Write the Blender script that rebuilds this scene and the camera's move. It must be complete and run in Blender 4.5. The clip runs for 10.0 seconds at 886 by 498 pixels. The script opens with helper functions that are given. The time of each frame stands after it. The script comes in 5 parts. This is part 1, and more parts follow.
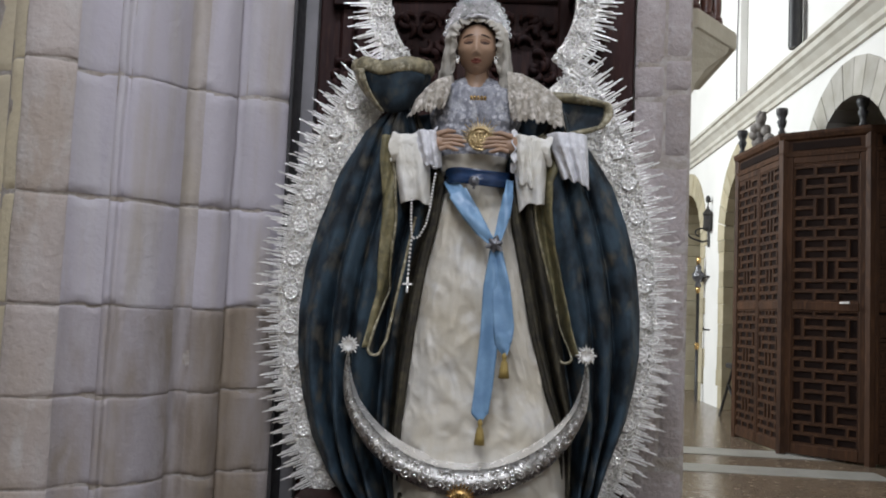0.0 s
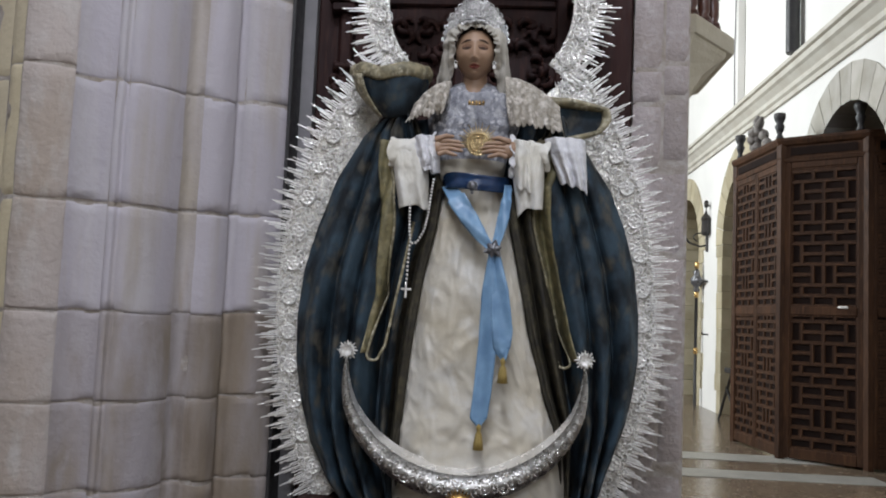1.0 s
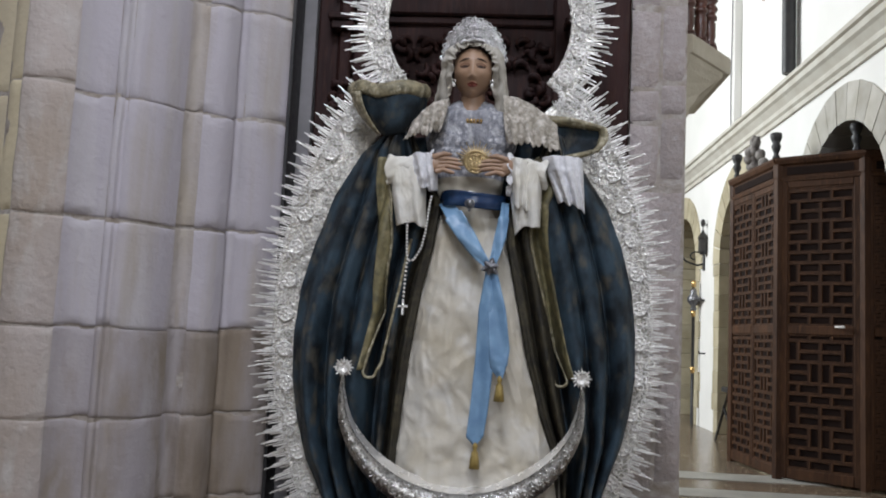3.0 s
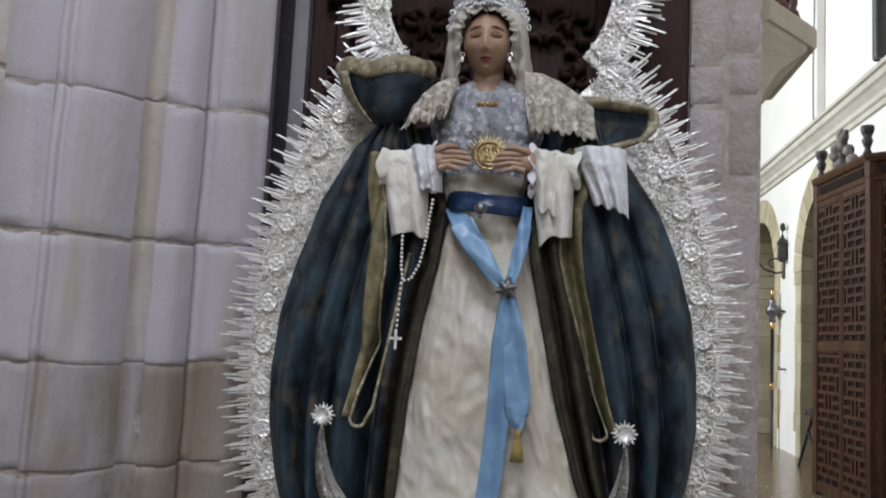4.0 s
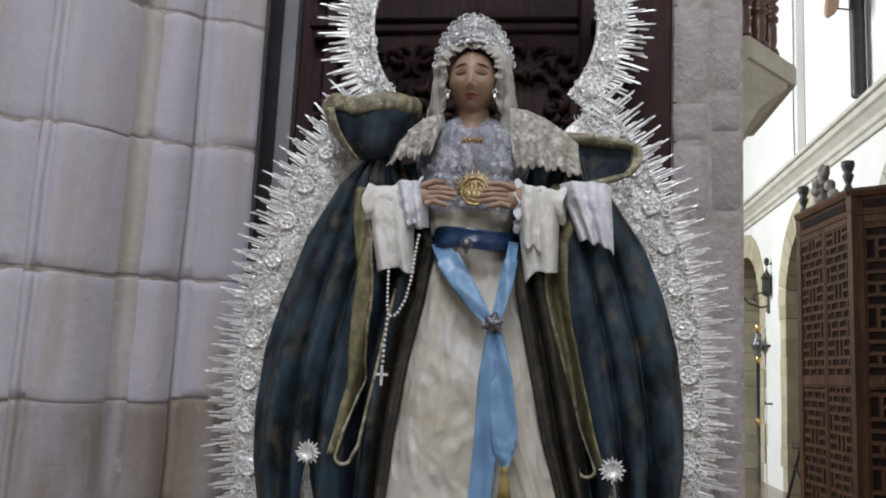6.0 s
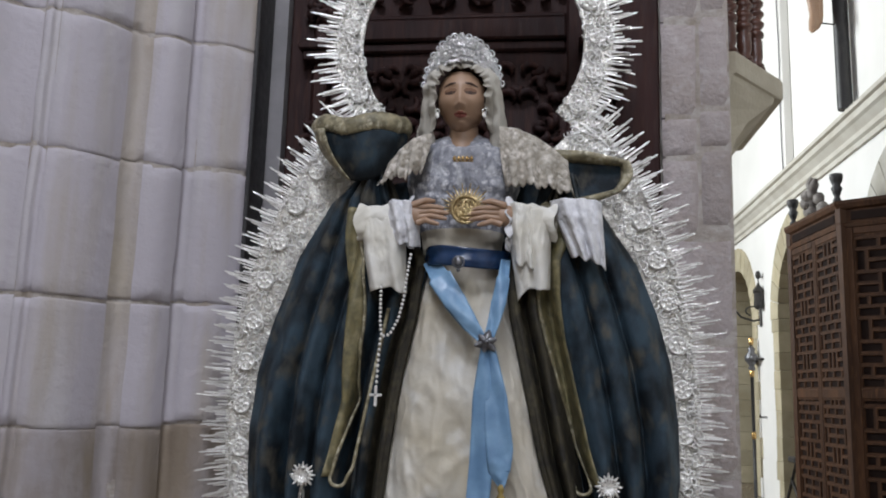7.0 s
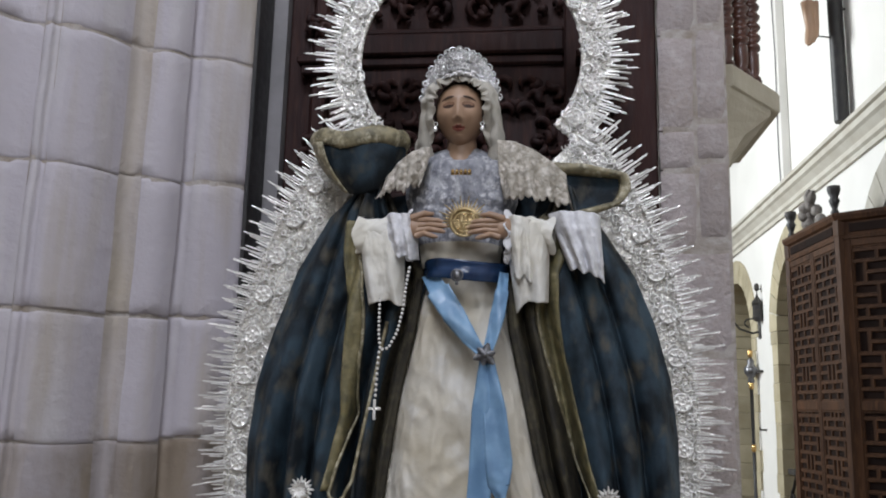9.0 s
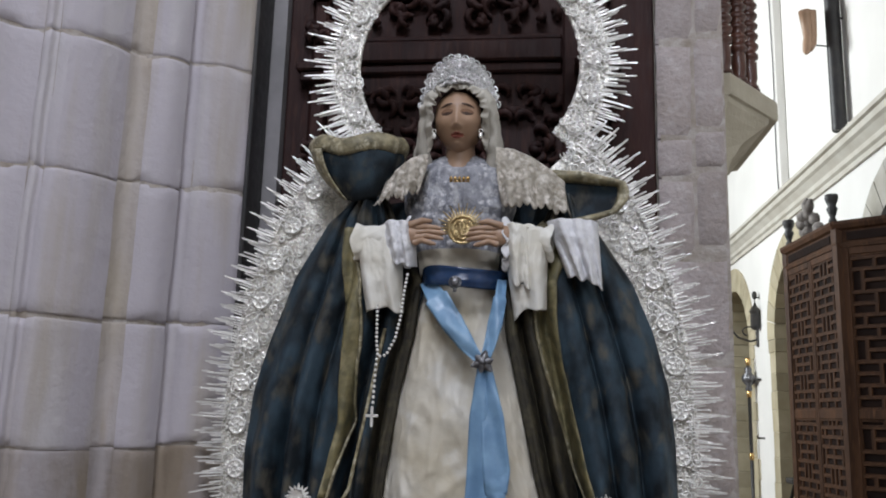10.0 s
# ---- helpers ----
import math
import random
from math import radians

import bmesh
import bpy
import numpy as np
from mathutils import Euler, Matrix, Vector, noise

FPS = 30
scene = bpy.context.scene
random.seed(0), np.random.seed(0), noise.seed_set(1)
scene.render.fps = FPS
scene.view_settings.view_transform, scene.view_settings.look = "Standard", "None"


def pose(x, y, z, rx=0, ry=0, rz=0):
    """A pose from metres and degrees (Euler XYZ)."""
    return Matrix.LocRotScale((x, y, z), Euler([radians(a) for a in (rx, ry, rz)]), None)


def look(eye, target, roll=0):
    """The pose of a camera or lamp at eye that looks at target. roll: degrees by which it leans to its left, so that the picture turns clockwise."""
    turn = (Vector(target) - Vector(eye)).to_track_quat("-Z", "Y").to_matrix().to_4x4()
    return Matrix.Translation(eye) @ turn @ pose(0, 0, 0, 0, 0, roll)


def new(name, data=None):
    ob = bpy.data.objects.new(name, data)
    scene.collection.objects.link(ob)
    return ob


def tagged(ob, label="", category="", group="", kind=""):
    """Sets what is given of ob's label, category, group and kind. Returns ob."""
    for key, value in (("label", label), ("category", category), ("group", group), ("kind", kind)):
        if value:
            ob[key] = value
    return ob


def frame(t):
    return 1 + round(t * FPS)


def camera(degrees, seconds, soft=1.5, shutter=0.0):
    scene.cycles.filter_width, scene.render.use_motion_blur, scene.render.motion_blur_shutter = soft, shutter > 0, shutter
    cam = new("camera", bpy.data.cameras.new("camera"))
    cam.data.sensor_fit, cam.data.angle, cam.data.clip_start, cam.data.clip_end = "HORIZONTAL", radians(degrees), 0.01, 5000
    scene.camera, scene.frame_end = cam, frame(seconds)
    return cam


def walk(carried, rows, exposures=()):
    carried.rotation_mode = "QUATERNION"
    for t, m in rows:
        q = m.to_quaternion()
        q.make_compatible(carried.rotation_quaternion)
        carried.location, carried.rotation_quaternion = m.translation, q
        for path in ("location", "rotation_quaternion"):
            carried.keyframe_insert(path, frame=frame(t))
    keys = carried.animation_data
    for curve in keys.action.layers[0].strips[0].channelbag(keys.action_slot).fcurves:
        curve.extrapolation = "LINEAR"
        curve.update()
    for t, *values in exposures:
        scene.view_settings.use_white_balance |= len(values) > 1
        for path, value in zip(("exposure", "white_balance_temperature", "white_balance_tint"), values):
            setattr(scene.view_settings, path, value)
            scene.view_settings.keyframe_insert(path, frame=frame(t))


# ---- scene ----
cam = camera(55.0, 10.0, soft=1.9, shutter=0.9)
# seconds, x, y, z, pitch, lean, yaw
ROWS = [
    (0.0, 0.0000, 0.0000, 1.1000, 4.27, -2.47, 3.42),
    (0.5, 0.0000, 0.0000, 1.1000, 4.43, -2.48, 3.36),
    (1.0, 0.0000, 0.0000, 1.1000, 4.61, -2.40, 3.32),
    (1.5, 0.0000, 0.0000, 1.1000, 4.80, -2.56, 3.31),
    (2.0, 0.0000, 0.0000, 1.1000, 5.06, -2.57, 3.22),
    (3.3, 0.0000, 0.0000, 1.1000, 5.87, -2.70, 3.09),
    (3.4, 0.0375, 0.1618, 1.1263, 5.14, -2.74, 4.20),
    (3.5, 0.0540, 0.2329, 1.1378, 5.71, -2.59, 4.60),
    (3.6, 0.0810, 0.3494, 1.1567, 5.55, -2.11, 5.39),
    (3.7, 0.1050, 0.4529, 1.1735, 5.66, -2.23, 6.24),
    (3.8, 0.1305, 0.5629, 1.1914, 5.71, -2.80, 7.06),
    (3.9, 0.1485, 0.6405, 1.2040, 5.78, -2.64, 7.78),
    (4.0, 0.1500, 0.6470, 1.2050, 5.94, -2.87, 7.85),
    (4.5, 0.1500, 0.6470, 1.2050, 6.49, -2.87, 7.75),
    (5.0, 0.1500, 0.6470, 1.2050, 6.99, -2.83, 7.45),
    (5.5, 0.1500, 0.6470, 1.2050, 7.62, -2.97, 7.12),
    (7.0, 0.1500, 0.6470, 1.2050, 9.64, -1.59, 6.55),
    (7.5, 0.1500, 0.6470, 1.2050, 9.94, -1.49, 6.47),
    (8.0, 0.1500, 0.6470, 1.2050, 10.13, -1.48, 6.58),
    (8.5, 0.1500, 0.6470, 1.2050, 10.29, -1.36, 6.61),
    (9.0, 0.1500, 0.6470, 1.2050, 10.52, -1.41, 6.48),
    (9.5, 0.1500, 0.6470, 1.2050, 10.77, -1.46, 6.36),
    (10.0, 0.1500, 0.6470, 1.2050, 11.00, -1.58, 6.32),
]
walk(cam, [(t, pose(x, y, z, 90 + pitch, lean, yaw)) for t, x, y, z, pitch, lean, yaw in ROWS], [(0.0, -0.06), (3.3, -0.07), (4.0, -0.10), (10.0, -0.10)])

# ---- light: a dim sky, and area lamps added in unseen openings of walls and roof ----
world = bpy.data.worlds.new("sky")
scene.world = world
world.use_nodes = True
_n = world.node_tree.nodes
_sky = _n.new("ShaderNodeTexSky")
_sky.sky_type, _sky.sun_disc = "NISHITA", False
_sky.sun_elevation, _sky.sun_rotation = radians(38), radians(150)
world.node_tree.links.new(_sky.outputs[0], _n["Background"].inputs[0])
_n["Background"].inputs[1].default_value = 0.1


def added_area_lamp(name, eye, target, w, h, watts, colour):
    d = bpy.data.lights.new(name, "AREA")
    d.shape, d.size, d.size_y, d.energy, d.color = "RECTANGLE", w, h, watts, colour
    ob = new(name, d)
    ob.matrix_world = look(eye, target)
    return ob


# added lamps: front fill, top-down falloff on the pier, bright nave wall
added_area_lamp("added_back_lamp", (0.4, -4.9, 5.1), (0.1, 3.2, 1.6), 1.6, 2.0, 165, (0.90, 0.93, 1.0))
added_area_lamp("added_top_lamp", (-0.6, -1.0, 7.1), (-0.6, 2.2, 3.0), 1.5, 1.5, 290, (0.84, 0.88, 1.0))
added_area_lamp("added_nave_lamp", (-4.9, 10.5, 5.0), (2.9, 10.0, 2.6), 3.0, 2.6, 890, (0.92, 0.97, 1.0))


# ---- materials ----
def ramp_mix(nt, fac, a, b):
    m = nt.nodes.new("ShaderNodeMix")
    m.data_type = "RGBA"
    nt.links.new(fac, m.inputs["Factor"])
    for sock, c in (("A", a), ("B", b)):
        s = [i for i in m.inputs if i.name == sock and i.type == "RGBA"][0]
        if isinstance(c, tuple):
            s.default_value = (*c, 1)
        else:
            nt.links.new(c, s)
    return [o for o in m.outputs if o.type == "RGBA"][0]


def noise_fac(nt, coord, scale, lo=0.35, hi=0.65, detail=6, stretch=(1, 1, 1), kind="noise"):
    mp = nt.nodes.new("ShaderNodeMapping")
    mp.inputs["Scale"].default_value = stretch
    nt.links.new(coord, mp.inputs[0])
    if kind == "noise":
        n = nt.nodes.new("ShaderNodeTexNoise")
        n.inputs["Scale"].default_value, n.inputs["Detail"].default_value = scale, detail
        out = n.outputs[0]
    else:
        n = nt.nodes.new("ShaderNodeTexVoronoi")
        n.inputs["Scale"].default_value = scale
        out = n.outputs[0]
    nt.links.new(mp.outputs[0], n.inputs["Vector"])
    r = nt.nodes.new("ShaderNodeMapRange")
    r.inputs[1].default_value, r.inputs[2].default_value = lo, hi
    nt.links.new(out, r.inputs[0])
    return r.outputs[0]


def mat(name, base, second=None, third=None, rough=0.6, metal=0.0, scale=8.0, fine=80.0, bump=0.2, bump_scale=None,
        stretch=(1, 1, 1), spread=(0.35, 0.65), pits=0.0, sheen=0.0, vary=0.0, dist=0.004, fine_kind="noise", spec=0.5, flower=None, flower_scale=18.0):
    m = bpy.data.materials.new(name)
    m.use_nodes = True
    nt = m.node_tree
    b = nt.nodes["Principled BSDF"]
    co = nt.nodes.new("ShaderNodeTexCoord").outputs["Object"]
    col = base
    if second:
        col = ramp_mix(nt, noise_fac(nt, co, scale, *spread, stretch=stretch), base, second)
    if third:
        col = ramp_mix(nt, noise_fac(nt, co, fine * 0.3, 0.52, 0.72, stretch=stretch), col, third)
    if flower:
        v = noise_fac(nt, co, flower_scale, 0.55, 0.30, kind="voronoi")
        w = noise_fac(nt, co, flower_scale * 0.35, 0.38, 0.52)
        petals = noise_fac(nt, co, flower_scale * 2.6, 0.36, 0.56, detail=3)
        prod = v
        for o in (w, petals):
            mm = nt.nodes.new("ShaderNodeMath")
            mm.operation = "MULTIPLY"
            nt.links.new(prod, mm.inputs[0])
            nt.links.new(o, mm.inputs[1])
            prod = mm.outputs[0]
        col = ramp_mix(nt, prod, col, flower)
    if vary:
        oi = nt.nodes.new("ShaderNodeObjectInfo")
        hsv = nt.nodes.new("ShaderNodeHueSaturation")
        r = nt.nodes.new("ShaderNodeMapRange")
        r.inputs[3].default_value, r.inputs[4].default_value = 1 - vary, 1 + vary
        nt.links.new(oi.outputs["Random"], r.inputs[0])
        nt.links.new(r.outputs[0], hsv.inputs["Value"])
        if isinstance(col, tuple):
            hsv.inputs["Color"].default_value = (*col, 1)
        else:
            nt.links.new(col, hsv.inputs["Color"])
        col = hsv.outputs[0]
    if isinstance(col, tuple):
        b.inputs["Base Color"].default_value = (*col, 1)
    else:
        nt.links.new(col, b.inputs["Base Color"])
    b.inputs["Metallic"].default_value = metal
    b.inputs["Specular IOR Level"].default_value = spec
    rr = noise_fac(nt, co, fine * 0.5, 0.3, 0.7, stretch=stretch)
    mr = nt.nodes.new("ShaderNodeMapRange")
    mr.inputs[3].default_value, mr.inputs[4].default_value = max(rough - 0.08, 0.02), min(rough + 0.08, 1)
    nt.links.new(rr, mr.inputs[0])
    nt.links.new(mr.outputs[0], b.inputs["Roughness"])
    if sheen:
        b.inputs["Sheen Weight"].default_value = sheen
    if bump:
        h = noise_fac(nt, co, bump_scale or fine, 0.2, 0.8, stretch=(1, 1, 1) if pits or rough > 0.8 else stretch, kind=fine_kind)
        if pits:
            v = noise_fac(nt, co, pits, 0.0, 0.35, kind="voronoi")
            mx = nt.nodes.new("ShaderNodeMath")
            mx.operation = "MULTIPLY"
            nt.links.new(h, mx.inputs[0])
            nt.links.new(v, mx.inputs[1])
            h = mx.outputs[0]
        bp = nt.nodes.new("ShaderNodeBump")
        bp.inputs["Strength"].default_value, bp.inputs["Distance"].default_value = bump, dist
        nt.links.new(h, bp.inputs["Height"])
        nt.links.new(bp.outputs[0], b.inputs["Normal"])
    return m


M_PIER = mat("pier_stone", (0.425, 0.397, 0.432), (0.37, 0.328, 0.275), (0.46, 0.437, 0.452), rough=0.85, scale=9, fine=34, bump=0.5, stretch=(1, 1, 0.10), vary=0.04, dist=0.005, spread=(0.50, 0.74), pits=11)
M_PIER_WARM = mat("pier_stone_yellow", (0.56, 0.49, 0.34), (0.48, 0.42, 0.31), rough=0.85, scale=2.5, fine=45, bump=0.4, vary=0.05)
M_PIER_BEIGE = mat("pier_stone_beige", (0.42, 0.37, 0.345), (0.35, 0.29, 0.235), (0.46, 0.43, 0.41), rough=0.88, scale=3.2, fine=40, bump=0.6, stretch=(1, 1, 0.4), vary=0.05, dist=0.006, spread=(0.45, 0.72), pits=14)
M_BRACKET = mat("bracket_stone", (0.46, 0.42, 0.33), (0.36, 0.32, 0.24), rough=0.85, scale=5, fine=50, bump=0.5)
M_PIER_BROWN = mat("pier_stone_brown", (0.37, 0.325, 0.27), (0.415, 0.385, 0.395), (0.33, 0.28, 0.225), rough=0.88, scale=6, fine=40, bump=0.5, stretch=(1, 1, 0.2), vary=0.04, dist=0.005)
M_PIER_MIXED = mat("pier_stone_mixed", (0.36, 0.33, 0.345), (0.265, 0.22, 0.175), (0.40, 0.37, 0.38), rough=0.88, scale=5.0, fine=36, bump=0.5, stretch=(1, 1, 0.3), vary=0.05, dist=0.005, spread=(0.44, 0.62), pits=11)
M_PIER_STAIN_SHADE = mat("pier_stone_stained_shaded", (0.235, 0.19, 0.145), (0.33, 0.30, 0.30), (0.185, 0.145, 0.11), rough=0.88, scale=6.0, fine=36, bump=0.5, stretch=(1, 1, 0.2), vary=0.05, dist=0.005, spread=(0.46, 0.68), pits=11)
M_MORTAR = mat("mortar", (0.42, 0.385, 0.36), (0.28, 0.24, 0.20), rough=0.95, scale=20, bump=0.6)
M_JAMB = mat("pitted_stone", (0.39, 0.345, 0.34), (0.325, 0.28, 0.26), (0.43, 0.39, 0.385), rough=0.9, scale=6, fine=60, bump=0.6, pits=24, vary=0.08, dist=0.008)
M_WHITE = mat("white_plaster", (0.80, 0.79, 0.76), (0.74, 0.73, 0.70), rough=0.9, scale=1.2, fine=30, bump=0.15)
M_CORNICE = mat("cornice_stone", (0.54, 0.52, 0.46), (0.46, 0.43, 0.37), rough=0.85, scale=4, fine=50, bump=0.3)
M_ARCH = mat("arch_stone", (0.46, 0.44, 0.40), (0.36, 0.34, 0.29), rough=0.9, scale=4, fine=40, bump=0.5, vary=0.1)
M_ARCH_YELLOW = mat("yellow_stone", (0.46, 0.41, 0.29), (0.38, 0.33, 0.22), rough=0.9, scale=4, fine=40, bump=0.5, vary=0.12)
M_FLOOR = mat("polished_floor", (0.17, 0.125, 0.085), (0.12, 0.09, 0.065), (0.21, 0.165, 0.12), rough=0.22, scale=2.5, fine=30, bump=0.05, vary=0.1)
M_PALE = mat("pale_stone", (0.36, 0.35, 0.32), (0.29, 0.28, 0.25), rough=0.4, scale=5, fine=50, bump=0.15, vary=0.06)
M_CEIL = mat("ceiling_plaster", (0.45, 0.42, 0.38), (0.38, 0.36, 0.33), rough=0.9, scale=1, fine=20, bump=0.1)
M_DOOR = mat("dark_carved_wood", (0.032, 0.011, 0.009), (0.017, 0.007, 0.007), (0.045, 0.017, 0.012), rough=0.68, spec=0.25, scale=3, fine=60, bump=0.25, stretch=(3, 3, 0.4))
M_GATE = mat("gate_wood", (0.060, 0.027, 0.0125), (0.032, 0.014, 0.007), (0.088, 0.041, 0.019), rough=0.6, spec=0.2, scale=3, fine=60, bump=0.25, stretch=(3, 3, 0.4), vary=0.16)
M_GATE_DARK = mat("gate_dark_brown", (0.014, 0.007, 0.005), (0.009, 0.005, 0.004), rough=0.8, spec=0.12, scale=5, fine=60, bump=0.2)
M_TURNED = mat("turned_wood", (0.09, 0.035, 0.022), (0.05, 0.02, 0.014), rough=0.35, scale=6, fine=60, bump=0.1)
M_PLASTER_GREY = mat("grey_plaster", (0.24, 0.23, 0.24), (0.19, 0.185, 0.19), rough=0.9, scale=5, fine=40, bump=0.2)
M_SILVER = mat("silver", (0.98, 0.97, 0.95), (0.90, 0.89, 0.85), rough=0.18, metal=0.45, scale=20, fine=160, bump=0.5)
M_CHASED = mat("chased_silver", (0.44, 0.43, 0.41), (0.24, 0.235, 0.22), rough=0.28, metal=0.85, scale=40, fine=90, bump=0.35, bump_scale=110, dist=0.004)
M_BAND = mat("halo_ground", (0.80, 0.785, 0.74), (0.52, 0.50, 0.45), rough=0.25, metal=0.5, scale=45, fine=160, bump=0.7, bump_scale=120, dist=0.004)
M_POLISHED = mat("polished_silver", (0.93, 0.92, 0.90), rough=0.24, metal=0.7, fine=60, bump=0.02)
M_MANTLE = mat("blue_brocade", (0.034, 0.058, 0.079), (0.008, 0.012, 0.016), (0.088, 0.081, 0.064), rough=0.66, spec=0.25, scale=12, fine=60, bump=0.25, bump_scale=240, spread=(0.38, 0.62), stretch=(1, 1, 0.7))
M_LINING = mat("olive_gold_brocade", (0.235, 0.20, 0.095), (0.11, 0.10, 0.055), (0.32, 0.28, 0.16), rough=0.5, scale=26, fine=80, bump=0.35, bump_scale=200)
M_LINING_DARK = mat("dark_olive_lining", (0.050, 0.043, 0.028), (0.026, 0.024, 0.020), (0.09, 0.078, 0.048), rough=0.65, spec=0.25, scale=20, fine=80, bump=0.3, bump_scale=200)
M_TRIM = mat("gold_cream_braid", (0.31, 0.27, 0.165), (0.13, 0.115, 0.07), rough=0.55, scale=38, fine=150, bump=0.5, bump_scale=110, dist=0.003, flower=(0.50, 0.46, 0.34), flower_scale=45)
M_GOWN = mat("cream_satin", (0.60, 0.57, 0.505), (0.53, 0.475, 0.37), (0.64, 0.62, 0.575), rough=0.55, scale=5, fine=40, bump=0.22, bump_scale=22, dist=0.010)
M_LACE = mat("grey_lace", (0.31, 0.315, 0.345), (0.17, 0.175, 0.205), (0.50, 0.505, 0.53), flower=(0.60, 0.60, 0.63), flower_scale=46, rough=0.75, scale=40, fine=110, bump=0.9, bump_scale=80, dist=0.007, stretch=(1, 1, 0.6))
M_CREAM_LACE = mat("cream_lace", (0.47, 0.43, 0.37), (0.27, 0.24, 0.19), (0.66, 0.62, 0.56), flower=(0.76, 0.71, 0.65), flower_scale=34, rough=0.75, scale=24, fine=80, bump=0.9, bump_scale=60, dist=0.006, spread=(0.42, 0.58))
M_WHITE_LACE = mat("white_lace", (0.78, 0.78, 0.80), (0.62, 0.62, 0.65), rough=0.75, scale=40, fine=90, bump=0.5, bump_scale=90, dist=0.004)
M_LINEN = mat("white_linen", (0.76, 0.75, 0.71), (0.66, 0.63, 0.55), rough=0.75, scale=9, fine=80, bump=0.3, dist=0.004)
M_VEIL = mat("ivory_veil", (0.51, 0.485, 0.43), (0.36, 0.335, 0.285), rough=0.7, scale=18, fine=120, bump=0.4, stretch=(1, 1, 0.4))
M_SATIN = mat("light_blue_satin", (0.22, 0.375, 0.55), (0.13, 0.245, 0.40), rough=0.40, scale=12, fine=60, bump=0.15)
M_SATIN_DARK = mat("royal_blue_satin", (0.026, 0.062, 0.145), (0.012, 0.028, 0.075), rough=0.16, scale=12, fine=60, bump=0.12)
M_SKIN = mat("painted_wood_flesh", (0.375, 0.24, 0.158), (0.33, 0.208, 0.134), rough=0.45, scale=10, fine=90, bump=0.03)
M_LIP = mat("painted_wood_rose", (0.27, 0.075, 0.055), rough=0.4, fine=80, bump=0.02)
M_BROW = mat("painted_wood_brown", (0.045, 0.022, 0.014), rough=0.5, fine=80, bump=0.02)
M_LID = mat("painted_wood_shaded_lid", (0.185, 0.098, 0.058), rough=0.4, fine=80, bump=0.02)
M_HAIR = mat("dark_hair", (0.03, 0.022, 0.018), (0.05, 0.035, 0.025), rough=0.5, scale=30, fine=120, bump=0.5, stretch=(4, 4, 0.5))
M_GOLD = mat("gilt_metal", (0.62, 0.42, 0.18), (0.42, 0.26, 0.09), rough=0.28, metal=0.9, scale=40, fine=120, bump=0.3)
M_IRON = mat("black_iron", (0.03, 0.03, 0.032), (0.05, 0.045, 0.04), rough=0.5, metal=0.4, scale=20, fine=80, bump=0.3)
M_BLACK = mat("black_wood", (0.018, 0.018, 0.02), (0.03, 0.028, 0.028), rough=0.5, scale=10, fine=60, bump=0.1)
M_PEARL = mat("pearl", (0.75, 0.73, 0.70), rough=0.2, fine=80, bump=0.0)
M_GREY_METAL = mat("tarnished_metal", (0.20, 0.20, 0.21), (0.10, 0.10, 0.11), rough=0.4, metal=0.8, scale=60, fine=120, bump=0.4)
M_CARVED = mat("grey_carving", (0.10, 0.085, 0.075), (0.30, 0.28, 0.26), rough=0.7, scale=14, fine=60, bump=0.5)


# ---- mesh helpers ----
def mesh_ob(name, verts, faces, material, parent=None, smooth=True, label=""):
    me = bpy.data.meshes.new(name)
    me.from_pydata([tuple(v) for v in verts], [], faces)
    me.materials.append(material)
    if smooth:
        me.polygons.foreach_set("use_smooth", [True] * len(me.polygons))
    me.update()
    ob = new(name, me)
    ob.parent = parent
    if label:
        tagged(ob, label)
    return ob


def thing(name, label, category, at=(0, 0, 0), group="", kind=""):
    ob = new(name)
    ob.empty_display_size = 0.1
    ob.location = at
    return tagged(ob, label, category, group, kind)


def shared(name, me, parent, m):
    ob = new(name, me)
    ob.parent = parent
    ob.matrix_local = m
    return ob


def box_data(x0, x1, y0, y1, z0, z1, b=0.0):
    """A box with chamfered edges: corners cut by b."""
    if b <= 0:
        v = [(x, y, z) for z in (z0, z1) for y in (y0, y1) for x in (x0, x1)]
        return v, [(0, 2, 3, 1), (4, 5, 7, 6), (0, 1, 5, 4), (2, 6, 7, 3), (0, 4, 6, 2), (1, 3, 7, 5)]
    bm = bmesh.new()
    bmesh.ops.create_cube(bm, size=1)
    for v in bm.verts:
        v.co = (x0 + (v.co.x + 0.5) * (x1 - x0), y0 + (v.co.y + 0.5) * (y1 - y0), z0 + (v.co.z + 0.5) * (z1 - z0))
    bmesh.ops.bevel(bm, geom=bm.edges[:], offset=b, segments=1, affect="EDGES")
    bm.verts.index_update()
    out = [tuple(v.co) for v in bm.verts], [tuple(v.index for v in f.verts) for f in bm.faces]
    bm.free()
    return out


def box(name, x0, x1, y0, y1, z0, z1, material, parent=None, b=0.0, label=""):
    v, f = box_data(x0, x1, y0, y1, z0, z1, b)
    return mesh_ob(name, v, f, material, parent, smooth=False, label=label)


def join(*parts):
    vs, fs = [], []
    for v, f in parts:
        k = len(vs)
        vs += [tuple(p) for p in v]
        fs += [tuple(i + k for i in q) for q in f]
    return vs, fs


def moved(vf, m):
    return [tuple(m @ Vector(p)) for p in vf[0]], vf[1]


def grid(fn, nu, nv, wrap=False):
    vs = [fn(i / (nu if wrap else nu - 1), j / (nv - 1)) for j in range(nv) for i in range(nu)]
    fs = []
    for j in range(nv - 1):
        for i in range(nu if wrap else nu - 1):
            k = (i + 1) % nu
            fs.append((j * nu + i, j * nu + k, (j + 1) * nu + k, (j + 1) * nu + i))
    return vs, fs


